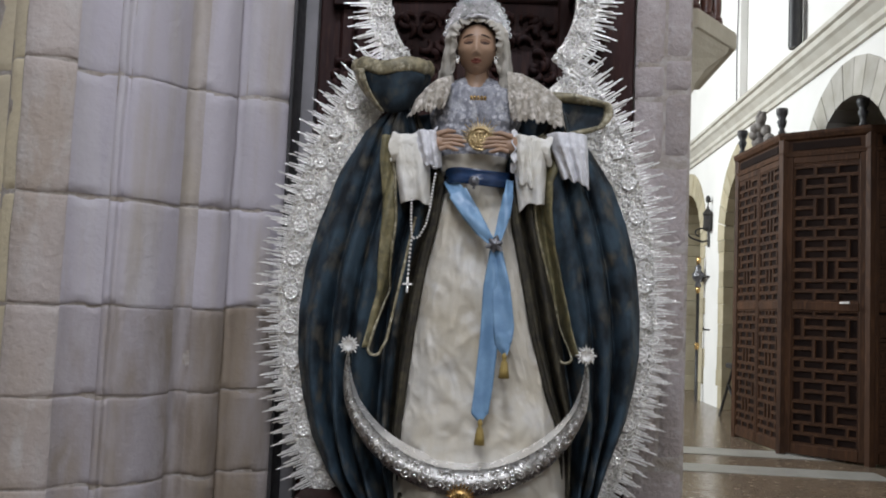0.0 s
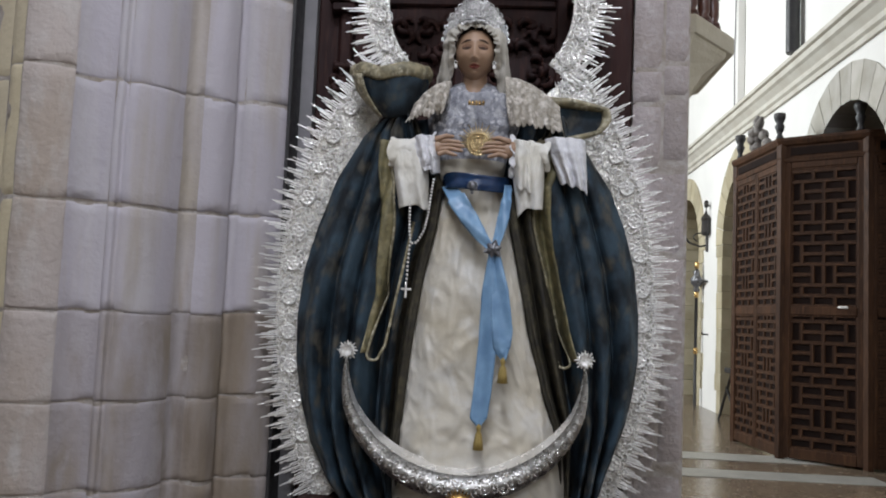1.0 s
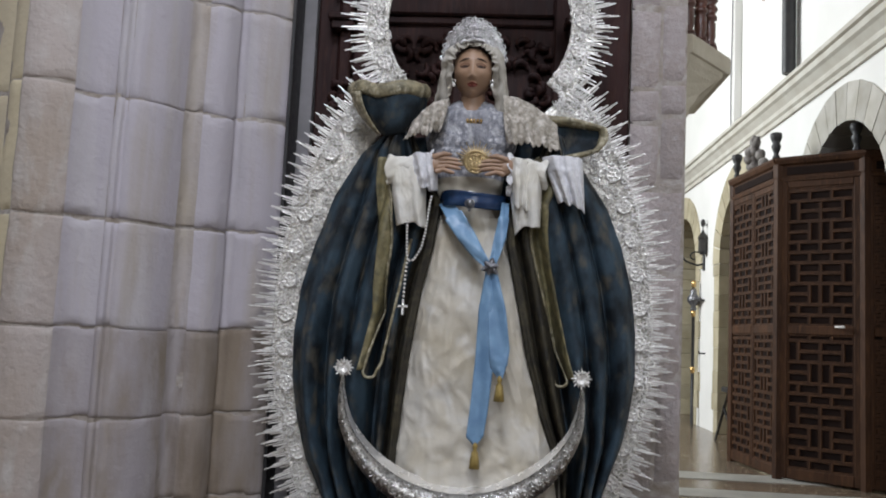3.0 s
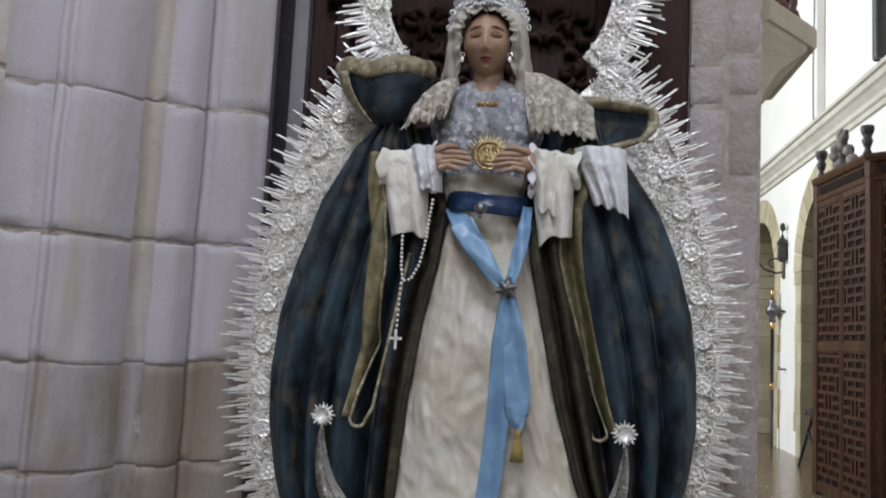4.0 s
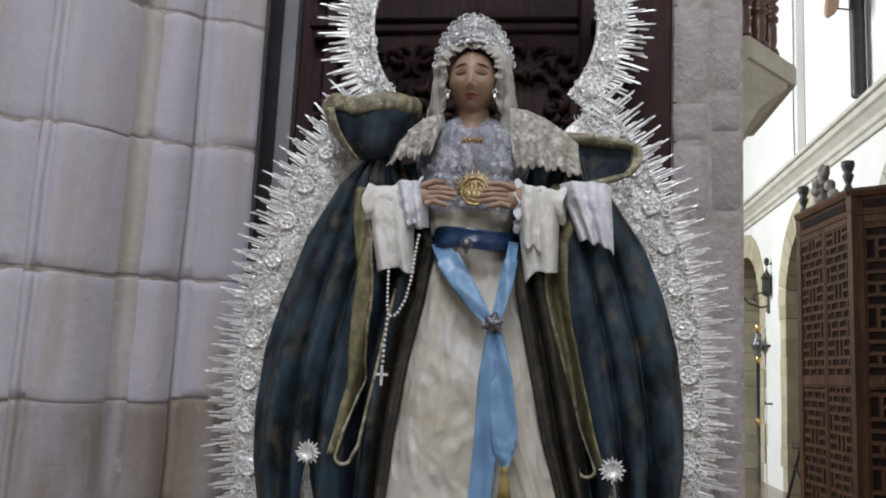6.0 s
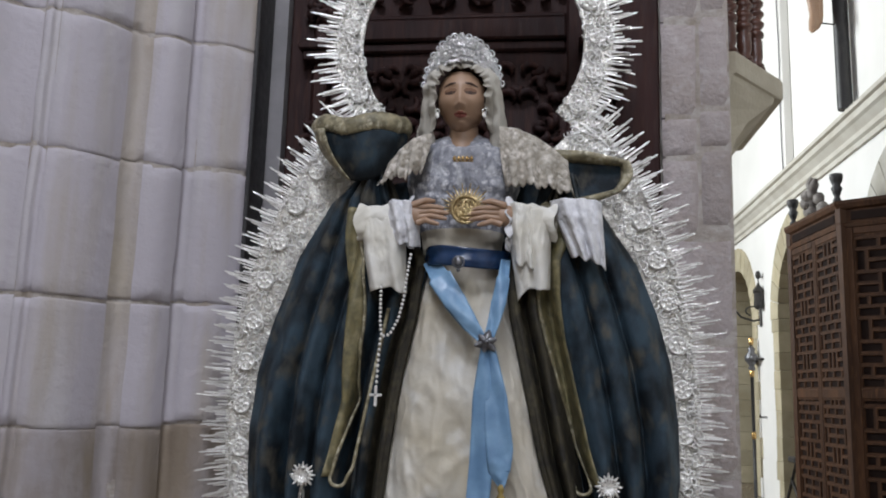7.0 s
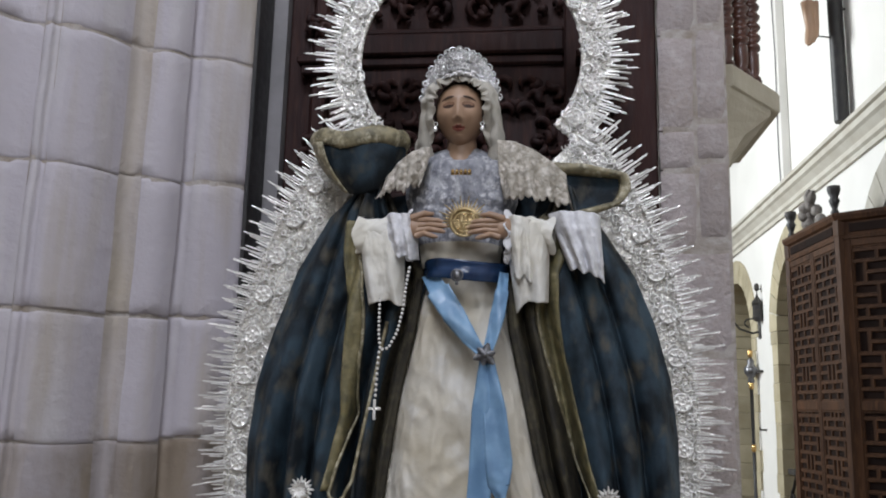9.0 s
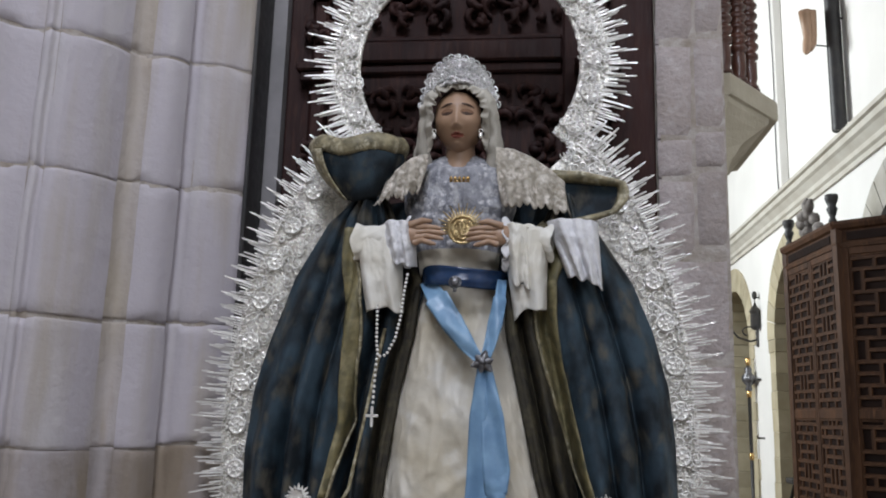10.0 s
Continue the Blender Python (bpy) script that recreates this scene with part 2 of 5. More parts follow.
def capped(vf, nu):
    v, f = vf
    n = len(v)
    return v, f + [tuple(range(nu - 1, -1, -1)), tuple(range(n - nu, n))]


def tube(path, radius, n=8, flat=1.0):
    """A round bar along a path; radius is a number or one for each point."""
    pts = [Vector(p) for p in path]
    rs = radius if isinstance(radius, (list, tuple)) else [radius] * len(pts)
    vs, fs = [], []
    up = Vector((0, 1, 0))
    for i, p in enumerate(pts):
        d = (pts[min(i + 1, len(pts) - 1)] - pts[max(i - 1, 0)]).normalized()
        a = d.cross(up)
        if a.length < 1e-3:
            a = d.cross(Vector((1, 0, 0)))
        a.normalize()
        c = a.cross(d)
        for k in range(n):
            w = 2 * math.pi * k / n
            vs.append(p + (a * math.cos(w) + c * math.sin(w) * flat) * rs[i])
    for i in range(len(pts) - 1):
        for k in range(n):
            q = (k + 1) % n
            fs.append((i * n + k, i * n + q, (i + 1) * n + q, (i + 1) * n + k))
    fs += [tuple(range(n)), tuple(range(len(vs) - 1, len(vs) - n - 1, -1))]
    return vs, fs


def ball(c, rx, ry=None, rz=None, nu=12, nv=8):
    ry, rz = ry or rx, rz or rx
    vs, fs = grid(lambda u, v: (c[0] + rx * math.cos(2 * math.pi * u) * math.sin(math.pi * (0.02 + 0.96 * v)), c[1] + ry * math.sin(2 * math.pi * u) * math.sin(math.pi * (0.02 + 0.96 * v)), c[2] + rz * math.cos(math.pi * (0.02 + 0.96 * v))), nu, nv, True)
    return capped((vs, fs), nu)


def ring(c, r, t, nu=14, nv=5, a0=0.0, a1=2 * math.pi):
    """A ring standing in the x-z plane."""
    full = abs(a1 - a0 - 2 * math.pi) < 1e-6
    return grid(lambda v, u: (c[0] + (r + t * math.cos(2 * math.pi * v)) * math.cos(a0 + (a1 - a0) * u), c[1] + t * math.sin(2 * math.pi * v), c[2] + (r + t * math.cos(2 * math.pi * v)) * math.sin(a0 + (a1 - a0) * u)), nv, nu + 1 if full else nu, True)


def turned(profile, n=14, c=(0, 0, 0)):
    """A turned body from (radius, height) pairs."""
    vs, fs = [], []
    for r, z in profile:
        for k in range(n):
            w = 2 * math.pi * k / n
            vs.append((c[0] + r * math.cos(w), c[1] + r * math.sin(w), c[2] + z))
    for i in range(len(profile) - 1):
        for k in range(n):
            q = (k + 1) % n
            fs.append((i * n + k, i * n + q, (i + 1) * n + q, (i + 1) * n + k))
    fs += [tuple(range(n - 1, -1, -1)), tuple(range(len(vs) - n, len(vs)))]
    return vs, fs


def curve_at(pairs, s):
    """Linear reading of (s, value) pairs in rising s."""
    return float(np.interp(s, [p[0] for p in pairs], [p[1] for p in pairs]))


def thick(ob, t=0.004, offset=0):
    md = ob.modifiers.new("thickness", "SOLIDIFY")
    md.thickness, md.offset = t, offset
    return ob
M_PALE_GOLD = mat("pale_gilt", (0.60, 0.47, 0.26), (0.42, 0.31, 0.15), rough=0.3, metal=0.75, scale=50, fine=140, bump=0.4)

# ---- the place ----
def setting(ob, label, category):
    return tagged(ob, label, category, kind="structure")


FAR, LEFT, BACK, TOP, AISLE = 20.0, -5.0, -5.0, 7.0, 5.6
WALL = 2.99
setting(box("floor", LEFT - 0.4, AISLE + 0.4, BACK - 0.4, FAR + 0.4, -0.2, 0.0, M_FLOOR), "polished brown stone floor of the church", "floor")
SKY_X, SKY_Y = (-1.45, 0.25), (-1.85, -0.15)
# unseen ceiling; its hole is added to let the top lamp in
ceiling_data = join(box_data(LEFT - 0.4, AISLE + 0.4, BACK - 0.4, SKY_Y[0], TOP, TOP + 0.3), box_data(LEFT - 0.4, AISLE + 0.4, SKY_Y[1], FAR + 0.4, TOP, TOP + 0.3), box_data(LEFT - 0.4, SKY_X[0], SKY_Y[0], SKY_Y[1], TOP, TOP + 0.3), box_data(SKY_X[1], AISLE + 0.4, SKY_Y[0], SKY_Y[1], TOP, TOP + 0.3))
setting(mesh_ob("ceiling", *ceiling_data, M_CEIL, smooth=False), "unseen plain pale plaster ceiling with an opening added for a lamp", "ceiling")
for k, (ya, yb) in enumerate(((8.62, 9.0), (7.75, 8.1))):
    setting(box("floor_band", 0.9, WALL - 0.004, ya - 1.2, yb - 1.2, 0.0, 0.006, M_PALE, b=0.002), "pale stone band set in the floor", "floor band")


def wall_with_lamp_opening(name, along, at, t, a0, a1, w0, w1, z0, z1, label):
    """A wall along x or y with one opening for an added lamp, as four solid pieces in one mesh."""
    pieces = [(a0, w0, 0, TOP), (w1, a1, 0, TOP), (w0, w1, 0, z0), (w0, w1, z1, TOP)]
    data = [box_data(p, q, at, at + t, r, s) if along == "x" else box_data(at, at + t, p, q, r, s) for p, q, r, s in pieces]
    v, f = join(*data)
    return setting(mesh_ob(name, v, f, M_ARCH, smooth=False), label, "wall")


# unseen back and left walls; openings added for lamps, darker stone cuts the bounce
wall_with_lamp_opening("wall_back", "x", BACK - 0.4, 0.4, -2.0, AISLE, -0.5, 1.3, 3.9, 6.3, "unseen pale stone back wall with a tall opening added for a lamp")
setting(box("wall_back_side", LEFT, -2.0, BACK - 0.4, BACK, 0, TOP, M_ARCH), "pale stone wall", "wall")
setting(box("wall_left", LEFT - 0.4, LEFT, BACK, 5.0, 0, TOP, M_ARCH), "pale stone side wall", "wall")
wall_with_lamp_opening("wall_left_nave", "y", LEFT - 0.4, 0.4, 5.0, FAR, 9.0, 12.0, 3.6, 6.4, "unseen pale stone nave wall with an opening added for a lamp")
setting(box("wall_far", LEFT, AISLE, FAR, FAR + 0.4, 0, TOP, M_WHITE), "white plastered wall at the far end", "wall")
setting(box("wall_aisle", AISLE, AISLE + 0.4, BACK, FAR, 0, TOP, M_ARCH_YELLOW), "yellow stone wall of the side aisle", "wall")

# nave wall with three arches: a strip built from an outline with holes
ARCH_Y, ARCH_Z, R_IN, R_OUT, DEEP = (7.42, 10.45, 13.5), 2.21, 0.90, 1.22, 0.55


def arched_wall():
    vs, fs = [], []

    def quad(a, b, c, d):
        k = len(vs)
        vs.extend((a, b, c, d))
        fs.append((k, k + 1, k + 2, k + 3))

    for x in (WALL, WALL + DEEP):
        ys = [BACK] + [e for c in ARCH_Y for e in (c - R_IN, c + R_IN)] + [FAR]
        for i in range(0, len(ys), 2):
            quad((x, ys[i], 0), (x, ys[i + 1], 0), (x, ys[i + 1], TOP), (x, ys[i], TOP))
        for c in ARCH_Y:
            n = 24
            for i in range(n):
                a, b = math.pi * i / n, math.pi * (i + 1) / n
                pa, pb = (c + R_IN * math.cos(a), ARCH_Z + R_IN * math.sin(a)), (c + R_IN * math.cos(b), ARCH_Z + R_IN * math.sin(b))
                quad((x, pa[0], pa[1]), (x, pb[0], pb[1]), (x, pb[0], TOP), (x, pa[0], TOP))
    return vs, fs


setting(mesh_ob("wall_nave", *arched_wall(), M_WHITE, smooth=False), "white plastered nave wall with round stone arches", "wall")


def arch_stones(c, material):
    """The stone lining of one arch: voussoirs and jamb blocks, each a piece."""
    root = thing("stone_arch", "round arch of pale dressed stone blocks in the white wall", "arch", (WALL, c, 0), "arches of the nave wall", "structure")
    n = 15
    for i in range(n):
        a, b = math.pi * i / n + 0.006, math.pi * (i + 1) / n - 0.006
        out = [(R_IN - 0.012, a), (R_OUT, a), (R_OUT, b), (R_IN - 0.012, b)]
        x0 = -0.012 - random.random() * 0.006
        vs = [(x, r * math.cos(w), ARCH_Z + r * math.sin(w)) for x in (x0, DEEP) for r, w in out]
        mesh_ob("voussoir", vs, [(0, 1, 2, 3), (7, 6, 5, 4), (0, 4, 5, 1), (1, 5, 6, 2), (2, 6, 7, 3), (3, 7, 4, 0)], material, root, False)
    z, k = 0.0, 0
    while z < ARCH_Z - 0.02:
        h = min(random.uniform(0.2, 0.3), ARCH_Z - z)
        for s in (-1, 1):
            w = random.uniform(0.10, 0.30)
            ya, yb = sorted((s * (R_IN - 0.012), s * (R_IN + w)))
            box("jamb_block", -0.012 - random.random() * 0.006, DEEP, ya, yb, z + 0.0015, z + h - 0.0015, material, root, 0.004)
        z += h
    return root


arch_stones(ARCH_Y[0], M_ARCH)
arch_stones(ARCH_Y[1], M_ARCH_YELLOW)
arch_stones(ARCH_Y[2], M_ARCH_YELLOW)


def cornice():
    prof = [(0, 3.50), (-0.03, 3.50), (-0.03, 3.55), (-0.055, 3.57), (-0.055, 3.62), (-0.10, 3.68), (-0.13, 3.70), (-0.13, 3.76), (-0.16, 3.77), (-0.16, 3.81), (0, 3.84)]
    vs = [(WALL + x, y, z) for y in np.linspace(0.0, FAR, 9) for x, z in prof]
    n = len(prof)
    fs = [(j * n + i, j * n + i + 1, (j + 1) * n + i + 1, (j + 1) * n + i) for j in range(8) for i in range(n - 1)]
    return vs, fs


setting(mesh_ob("cornice", *cornice(), M_CORNICE, smooth=False), "moulded yellowish stone cornice along the nave wall", "cornice")
setting(box("pilaster", WALL - 0.10, WALL - 0.003, 10.45, 11.25, 3.845, TOP - 0.004, M_WHITE, b=0.01), "shallow white plastered pilaster above the cornice", "pilaster")
tagged(mesh_ob("wall_cable", *tube([(WALL - 0.115, 10.5 + 0.02 * math.sin(k), 3.85 + 0.31 * k) for k in range(11)], 0.008, 6), M_PLASTER_GREY), "thin grey cable hanging down the white pilaster", "cable")

# the screen wall that holds the carved door, and the splayed stone pier beside it
setting(box("wall_door", LEFT, -0.90, 3.80, 4.5, 0, 5.6, M_PIER), "grey stone wall behind the pier", "wall")
setting(box("wall_over_door", -0.90, 0.80, 3.80, 4.5, 3.6, 5.6, M_PIER), "grey stone wall above the carved door", "wall")
pier = thing("splayed_pier", "clustered grey stone pier with round shafts and weathered joints", "pier", (0, 0, 0), kind="structure")


def arc(p, q, bulge, n=7):
    p, q = Vector((*p, 0)), Vector((*q, 0))
    d = q - p
    nrm = Vector((d.y, -d.x, 0)).normalized()
    return [tuple((p + d * (i / n) + nrm * bulge * math.sin(math.pi * i / n))[:2]) for i in range(n + 1)]


SHAFTS = [
    (arc((-2.10, 3.42), (-1.86, 3.16), 0.05), M_PIER_WARM),
    (arc((-1.86, 3.16), (-1.735, 3.01), 0.025), M_PIER_WARM),
    ([(-1.735, 3.012), (-1.725, 3.0), (-1.65, 3.022), (-1.565, 3.047), (-1.555, 3.062)], M_PIER_BEIGE),
    (arc((-1.555, 3.062), (-1.435, 3.145), -0.024), M_PIER),
    (arc((-1.435, 3.145), (-1.405, 3.125), 0.008, 4) + arc((-1.40, 3.13), (-1.385, 3.15), -0.006, 3) + arc((-1.38, 3.145), (-1.235, 3.345), 0.024), M_PIER),
    (arc((-1.235, 3.345), (-1.17, 3.38), -0.022, 6), M_PIER_BROWN),
    (arc((-1.17, 3.38), (-1.065, 3.46), 0.026, 6), M_PIER),
    (arc((-1.065, 3.46), (-1.035, 3.488), -0.018, 5) + arc((-1.028, 3.484), (-0.885, 3.555), 0.016, 7) + [(-0.872, 3.565), (-0.872, 3.80)], M_PIER),
]
SHAFTS = [([(0.96 * x - 0.045, 3.80 if y > 3.79 else 0.96 * y) for x, y in prof], material) for prof, material in SHAFTS]
COURSES = [0.0, 0.43, 0.75, 1.076, 1.47, 1.93, 2.382, 2.857, 3.308, 3.788, 4.268, 4.748, 5.228, 5.6]


def pier_block(prof, z0, z1, material, k):
    vs, fs = [], []
    n = len(prof)
    push = 0.005 * noise.noise(Vector((k % 20 * 3.7, 0.5, 0.2)))
    levels = [(0.0045, z0 + 0.003), (0.0013, z0 + 0.007), (0.0, z0 + 0.014)] + [(0.0, z0 + (z1 - z0) * q / 9) for q in range(1, 9)] + [(0.0, z1 - 0.014), (0.0014, z1 - 0.007), (0.0045, z1 - 0.003)]
    for inset, z in levels:
        for i, (x, y) in enumerate(prof):
            w = noise.noise(Vector((x * 7, y * 7, z * 5))) * 0.006 + noise.noise(Vector((x * 22, y * 22, z * 18))) * 0.0022
            e = 0.040 * max(0, noise.noise(Vector((x * 16, z0 * 9, z1 * 5))) - 0.12) if inset > 0.0012 else 0
            vs.append((x + 0.3 * (push + w - inset - e), y - push + w + inset + e, z + (noise.noise(Vector((x * 6, z0 * 3, 2))) * 0.008 if inset > 0.0005 else 0)))
    for j in range(len(levels) - 1):
        for i in range(n - 1):
            a = j * n + i
            fs.append((a, a + 1, a + n + 1, a + n))
    return mesh_ob("stone_block", vs, fs, material, pier)


for si, (prof, material) in enumerate(SHAFTS):
    back = [(x - 0.003, y + 0.0050) for x, y in prof]
    core = [(x, y, z) for z in (0, 5.6) for x, y in back]
    n = len(back)
    mesh_ob("mortar_core", core, [(i, i + 1, n + i + 1, n + i) for i in range(n - 1)], M_MORTAR, pier)
    jit = random.uniform(-0.012, 0.012)
    for k in range(len(COURSES) - 1):
        up = 0.03 if si in (1, 2) else 0.0
        drop = lambda z: z + jit * (0 < z) + (up if abs(z - 1.93) < 0.01 or abs(z - 2.382) < 0.01 else 0)
        # lower courses: brown stain, darkened further for the light's falloff downwards
        low = (M_PIER_WARM, M_PIER_WARM, M_PIER_BEIGE, M_PIER_MIXED, M_PIER_MIXED)[si] if si < 5 else M_PIER_STAIN_SHADE
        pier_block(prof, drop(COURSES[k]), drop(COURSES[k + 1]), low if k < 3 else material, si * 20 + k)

# stone jamb to the other side of the door
jamb = thing("stone_jamb", "pitted grey-brown stone jamb of squared blocks", "jamb", (0, 0, 0), kind="structure")
box("mortar_core", 0.575, 0.80, 3.612, 4.5, 0, 5.6, M_MORTAR, jamb)


def rough_block(x0, x1, z0, z1):
    nx, nz = 7, 9

    def f(u, v):
        x, z = x0 + (x1 - x0) * u, z0 + (z1 - z0) * v
        edge = min(u, 1 - u, v, 1 - v) * 2
        d = 0.006 * max(0, 1 - edge * 8) + 0.003 * noise.noise(Vector((x * 9, z * 9, 3))) + 0.0008 * noise.noise(Vector((x * 45, z * 45, 3)))
        return (x + 0.004 * noise.noise(Vector((z * 12, x * 5, 1))), 3.60 + d + (0.010 if edge < 0.01 else 0), z + 0.006 * noise.noise(Vector((x * 12, z * 5, 7))))

    v, fc = grid(f, nx, nz)
    side, sf = grid(lambda u, w: (x1 + 0.004 * noise.noise(Vector((z0 + w, u * 3, 1))), 3.615 + 0.88 * u, z0 + (z1 - z0) * w), 3, 5)
    return join((v, fc), (side, sf)) if x1 > 0.78 else (v, fc)


zj = 0.0
for h, split in ((0.50, 0), (0.44, 0.69), (0.46, 0), (0.36, 0.0), (0.285, 0.69), (0.145, 0.69), (0.36, 0.692), (0.50, 0.70), (0.55, 0.0), (0.5, 0.69), (0.6, 0), (0.6, 0.7), (0.3, 0)):
    cuts = [0.562, split, 0.80] if split else [0.562, 0.80]
    for a, b in zip(cuts, cuts[1:]):
        off = 0.03 if split and b > 0.79 else 0.0
        mesh_ob("stone_block", *rough_block(a + 0.002, b - 0.002, zj + off + 0.003, zj + h + off - 0.003), M_JAMB, jamb)
    zj += h

# carved door in its frame
# black strip put in for the shadow gap between pier and door
setting(box("shadow_gap_strip", -0.881, -0.866, 3.425, 3.579, 0, 3.6, M_BLACK, b=0.003), "black strip standing in for the shadow gap beside the carved door", "casing")
door = thing("door_carved", "closed dark carved wooden door with foliage panels", "door", (0, -0.12, 0), kind="structure")
box("door_board", -0.812, 0.562, 3.80, 3.86, 0, 3.6, M_DOOR, door)
setting(box("plaster_reveal", -0.881, -0.813, 3.58, 3.70, 0, 3.6, M_PLASTER_GREY), "narrow grey plastered reveal beside the carved door", "reveal")


def moulded_bar(name, x0, x1, z0, z1, y, depth, parent):
    return box(name, x0, x1, y - depth, y, z0, z1, M_DOOR, parent, 0.008)


for x0, x1, dp in ((-0.811, -0.715, 0.06), (-0.712, -0.66, 0.085), (-0.655, -0.565, 0.04), (0.23, 0.33, 0.04), (0.335, 0.39, 0.085), (0.395, 0.56, 0.06)):
    moulded_bar("stile", x0, x1, 0, 3.6, 3.80, dp, door)
for z0, z1, dp in ((0.3, 0.45, 0.03), (1.22, 1.36, 0.03), (1.86, 1.98, 0.045), (2.475, 2.515, 0.02), (2.515, 2.60, 0.04), (2.60, 2.625, 0.025), (3.05, 3.2, 0.04)):
    moulded_bar("rail", -0.564, 0.229, z0, z1, 3.80, dp, door)
moulded_bar("muntin", -0.21, -0.13, 1.99, 2.47, 3.80, 0.035, door)
for xx, w in ((-0.685, 0.075), (0.37, 0.10)):
    for zz in (1.99, 2.45):
        v, f = join(box_data(xx - w, xx + w * 0.7, 3.665, 3.80, zz, zz + 0.03, 0.006), box_data(xx - w * 0.8, xx + w * 0.55, 3.68, 3.80, zz - 0.04, zz, 0.006))
        mesh_ob("capital", v, f, M_DOOR, door, False)


def foliage(x0, x1, z0, z1, n):
    """Carved acanthus scrolls in relief: curled leaf strips mirrored about the panel's middle."""
    parts = []
    cx = (x0 + x1) / 2
    for k in range(n):
        px, pz = random.uniform(0.02, (x1 - x0) / 2 - 0.02), random.uniform(z0 + 0.04, z1 - 0.04)
        a0, turn, r = random.uniform(0, 6.28), random.choice((-1, 1)) * random.uniform(2.5, 4.5), random.uniform(0.02, 0.045)
        path = []
        for i in range(9):
            s = i / 8
            rr = r * (1 - 0.75 * s)
            path.append((px + rr * math.cos(a0 + turn * s), pz + rr * math.sin(a0 + turn * s), s))
        for sgn in (-1, 1):
            parts.append(tube([(cx + sgn * a, 3.79 - 0.018 * math.sin(3.1 * s), b) for a, b, s in path], [0.004 + 0.012 * math.sin(math.pi * min(1, 0.15 + s * 0.9)) for _, _, s in path], 6, 1.4))
    return join(*parts)


for x0, x1, z0, z1, n in ((-0.56, 0.225, 2.63, 3.04, 40), (-0.56, -0.215, 1.99, 2.47, 20), (-0.125, 0.225, 1.99, 2.47, 20), (-0.56, 0.225, 1.37, 1.85, 10)):
    mesh_ob("carved_panel", *foliage(x0, x1, z0, z1, n), M_DOOR, door)
for zz in (2.70, 2.2, 1.7):
    for xx in (-0.685, 0.362):
        mesh_ob("carved_pendant", *foliage(xx - 0.05, xx + 0.05, zz - 0.16, zz + 0.14, 5), M_DOOR, door).location = (0, -0.07, 0)

# tribune on its stone bracket behind the jamb
tribune = thing("stone_balcony", "moulded yellowish stone balcony bracket projecting past the jamb", "balcony", (0, 0, 0), kind="structure")


def bracket():
    plan = lambda s: [(0.72, 3.86), (0.805 + 0.06 * s, 3.86 - 0.02 * s), (0.86 + 0.265 * s, 3.90 + 0.27 * s), (0.86 + 0.265 * s, 4.9), (0.72, 4.9)]
    rise, out = 0.07, 0.012
    levels = [(-0.10, 2.02), (-0.05, 2.04), (0.05, 2.10), (0.10, 2.14), (0.14, 2.15), (0.30, 2.22), (0.34, 2.23), (0.36, 2.235), (0.62, 2.30), (0.80, 2.345), (0.82, 2.37), (0.98, 2.375), (1.0, 2.385), (1.0, 2.45), (0.97, 2.46)]
    vs, fs = [], []
    for s, z in levels:
        vs += [(x + out * s, y, z + rise) for x, y in plan(s)]
    for j in range(len(levels) - 1):
        for i in range(5):
            k = (i + 1) % 5
            fs.append((j * 5 + i, j * 5 + k, (j + 1) * 5 + k, (j + 1) * 5 + i))
    fs += [(4, 3, 2, 1, 0), tuple(range(len(vs) - 5, len(vs)))]
    return vs, fs


mesh_ob("bracket", *bracket(), M_BRACKET, tribune, False)


def baluster(x, y):
    root = thing("baluster", "dark brown turned wooden baluster with a spiral twist", "baluster", (x, y, 2.532), "balusters of the balcony")
    v, f = box_data(-0.032, 0.032, -0.032, 0.032, 0, 0.05, 0.005)
    mesh_ob("foot", v, f, M_TURNED, root, False)
    prof = [(0.034, 0.05), (0.034, 0.065), (0.024, 0.075), (0.03, 0.1), (0.03, 0.17), (0.022, 0.18), (0.036, 0.19), (0.036, 0.205), (0.024, 0.22)]
    z = 0.22
    while z < 0.95:
        prof += [(0.024, z), (0.038, z + 0.018), (0.04, z + 0.026), (0.026, z + 0.045)]
        z += 0.047
    mesh_ob("shaft", *turned(prof, 14), M_TURNED, root)
    box("cap", -0.035, 0.035, -0.035, 0.035, z - 0.002, z + 0.05, M_TURNED, root, 0.005)
    return root


for x, y in ((0.885, 3.99), (0.965, 4.08), (1.03, 4.165), (1.04, 4.3), (0.81, 3.92)):
    baluster(x, y)
tagged(box("balcony_rail", 0.72, 1.09, 3.86, 4.9, 3.525, 3.60, M_TURNED, None, 0.01), "dark wooden handrail on the balusters of the balcony", "rail")

# ---- the statue and what it wears ----
AX, AY = -0.10, 3.20
plinth = thing("plinth", "plain dark wooden stand under the statue", "stand", (AX, AY + 0.05, 0))
for z0, z1, w, d in ((0, 0.10, 0.62, 0.34), (0.10, 0.30, 0.56, 0.28), (0.30, 0.40, 0.62, 0.34)):
    box("tier", -w, w, -d, d, z0, z1, M_DOOR, plinth, 0.012)


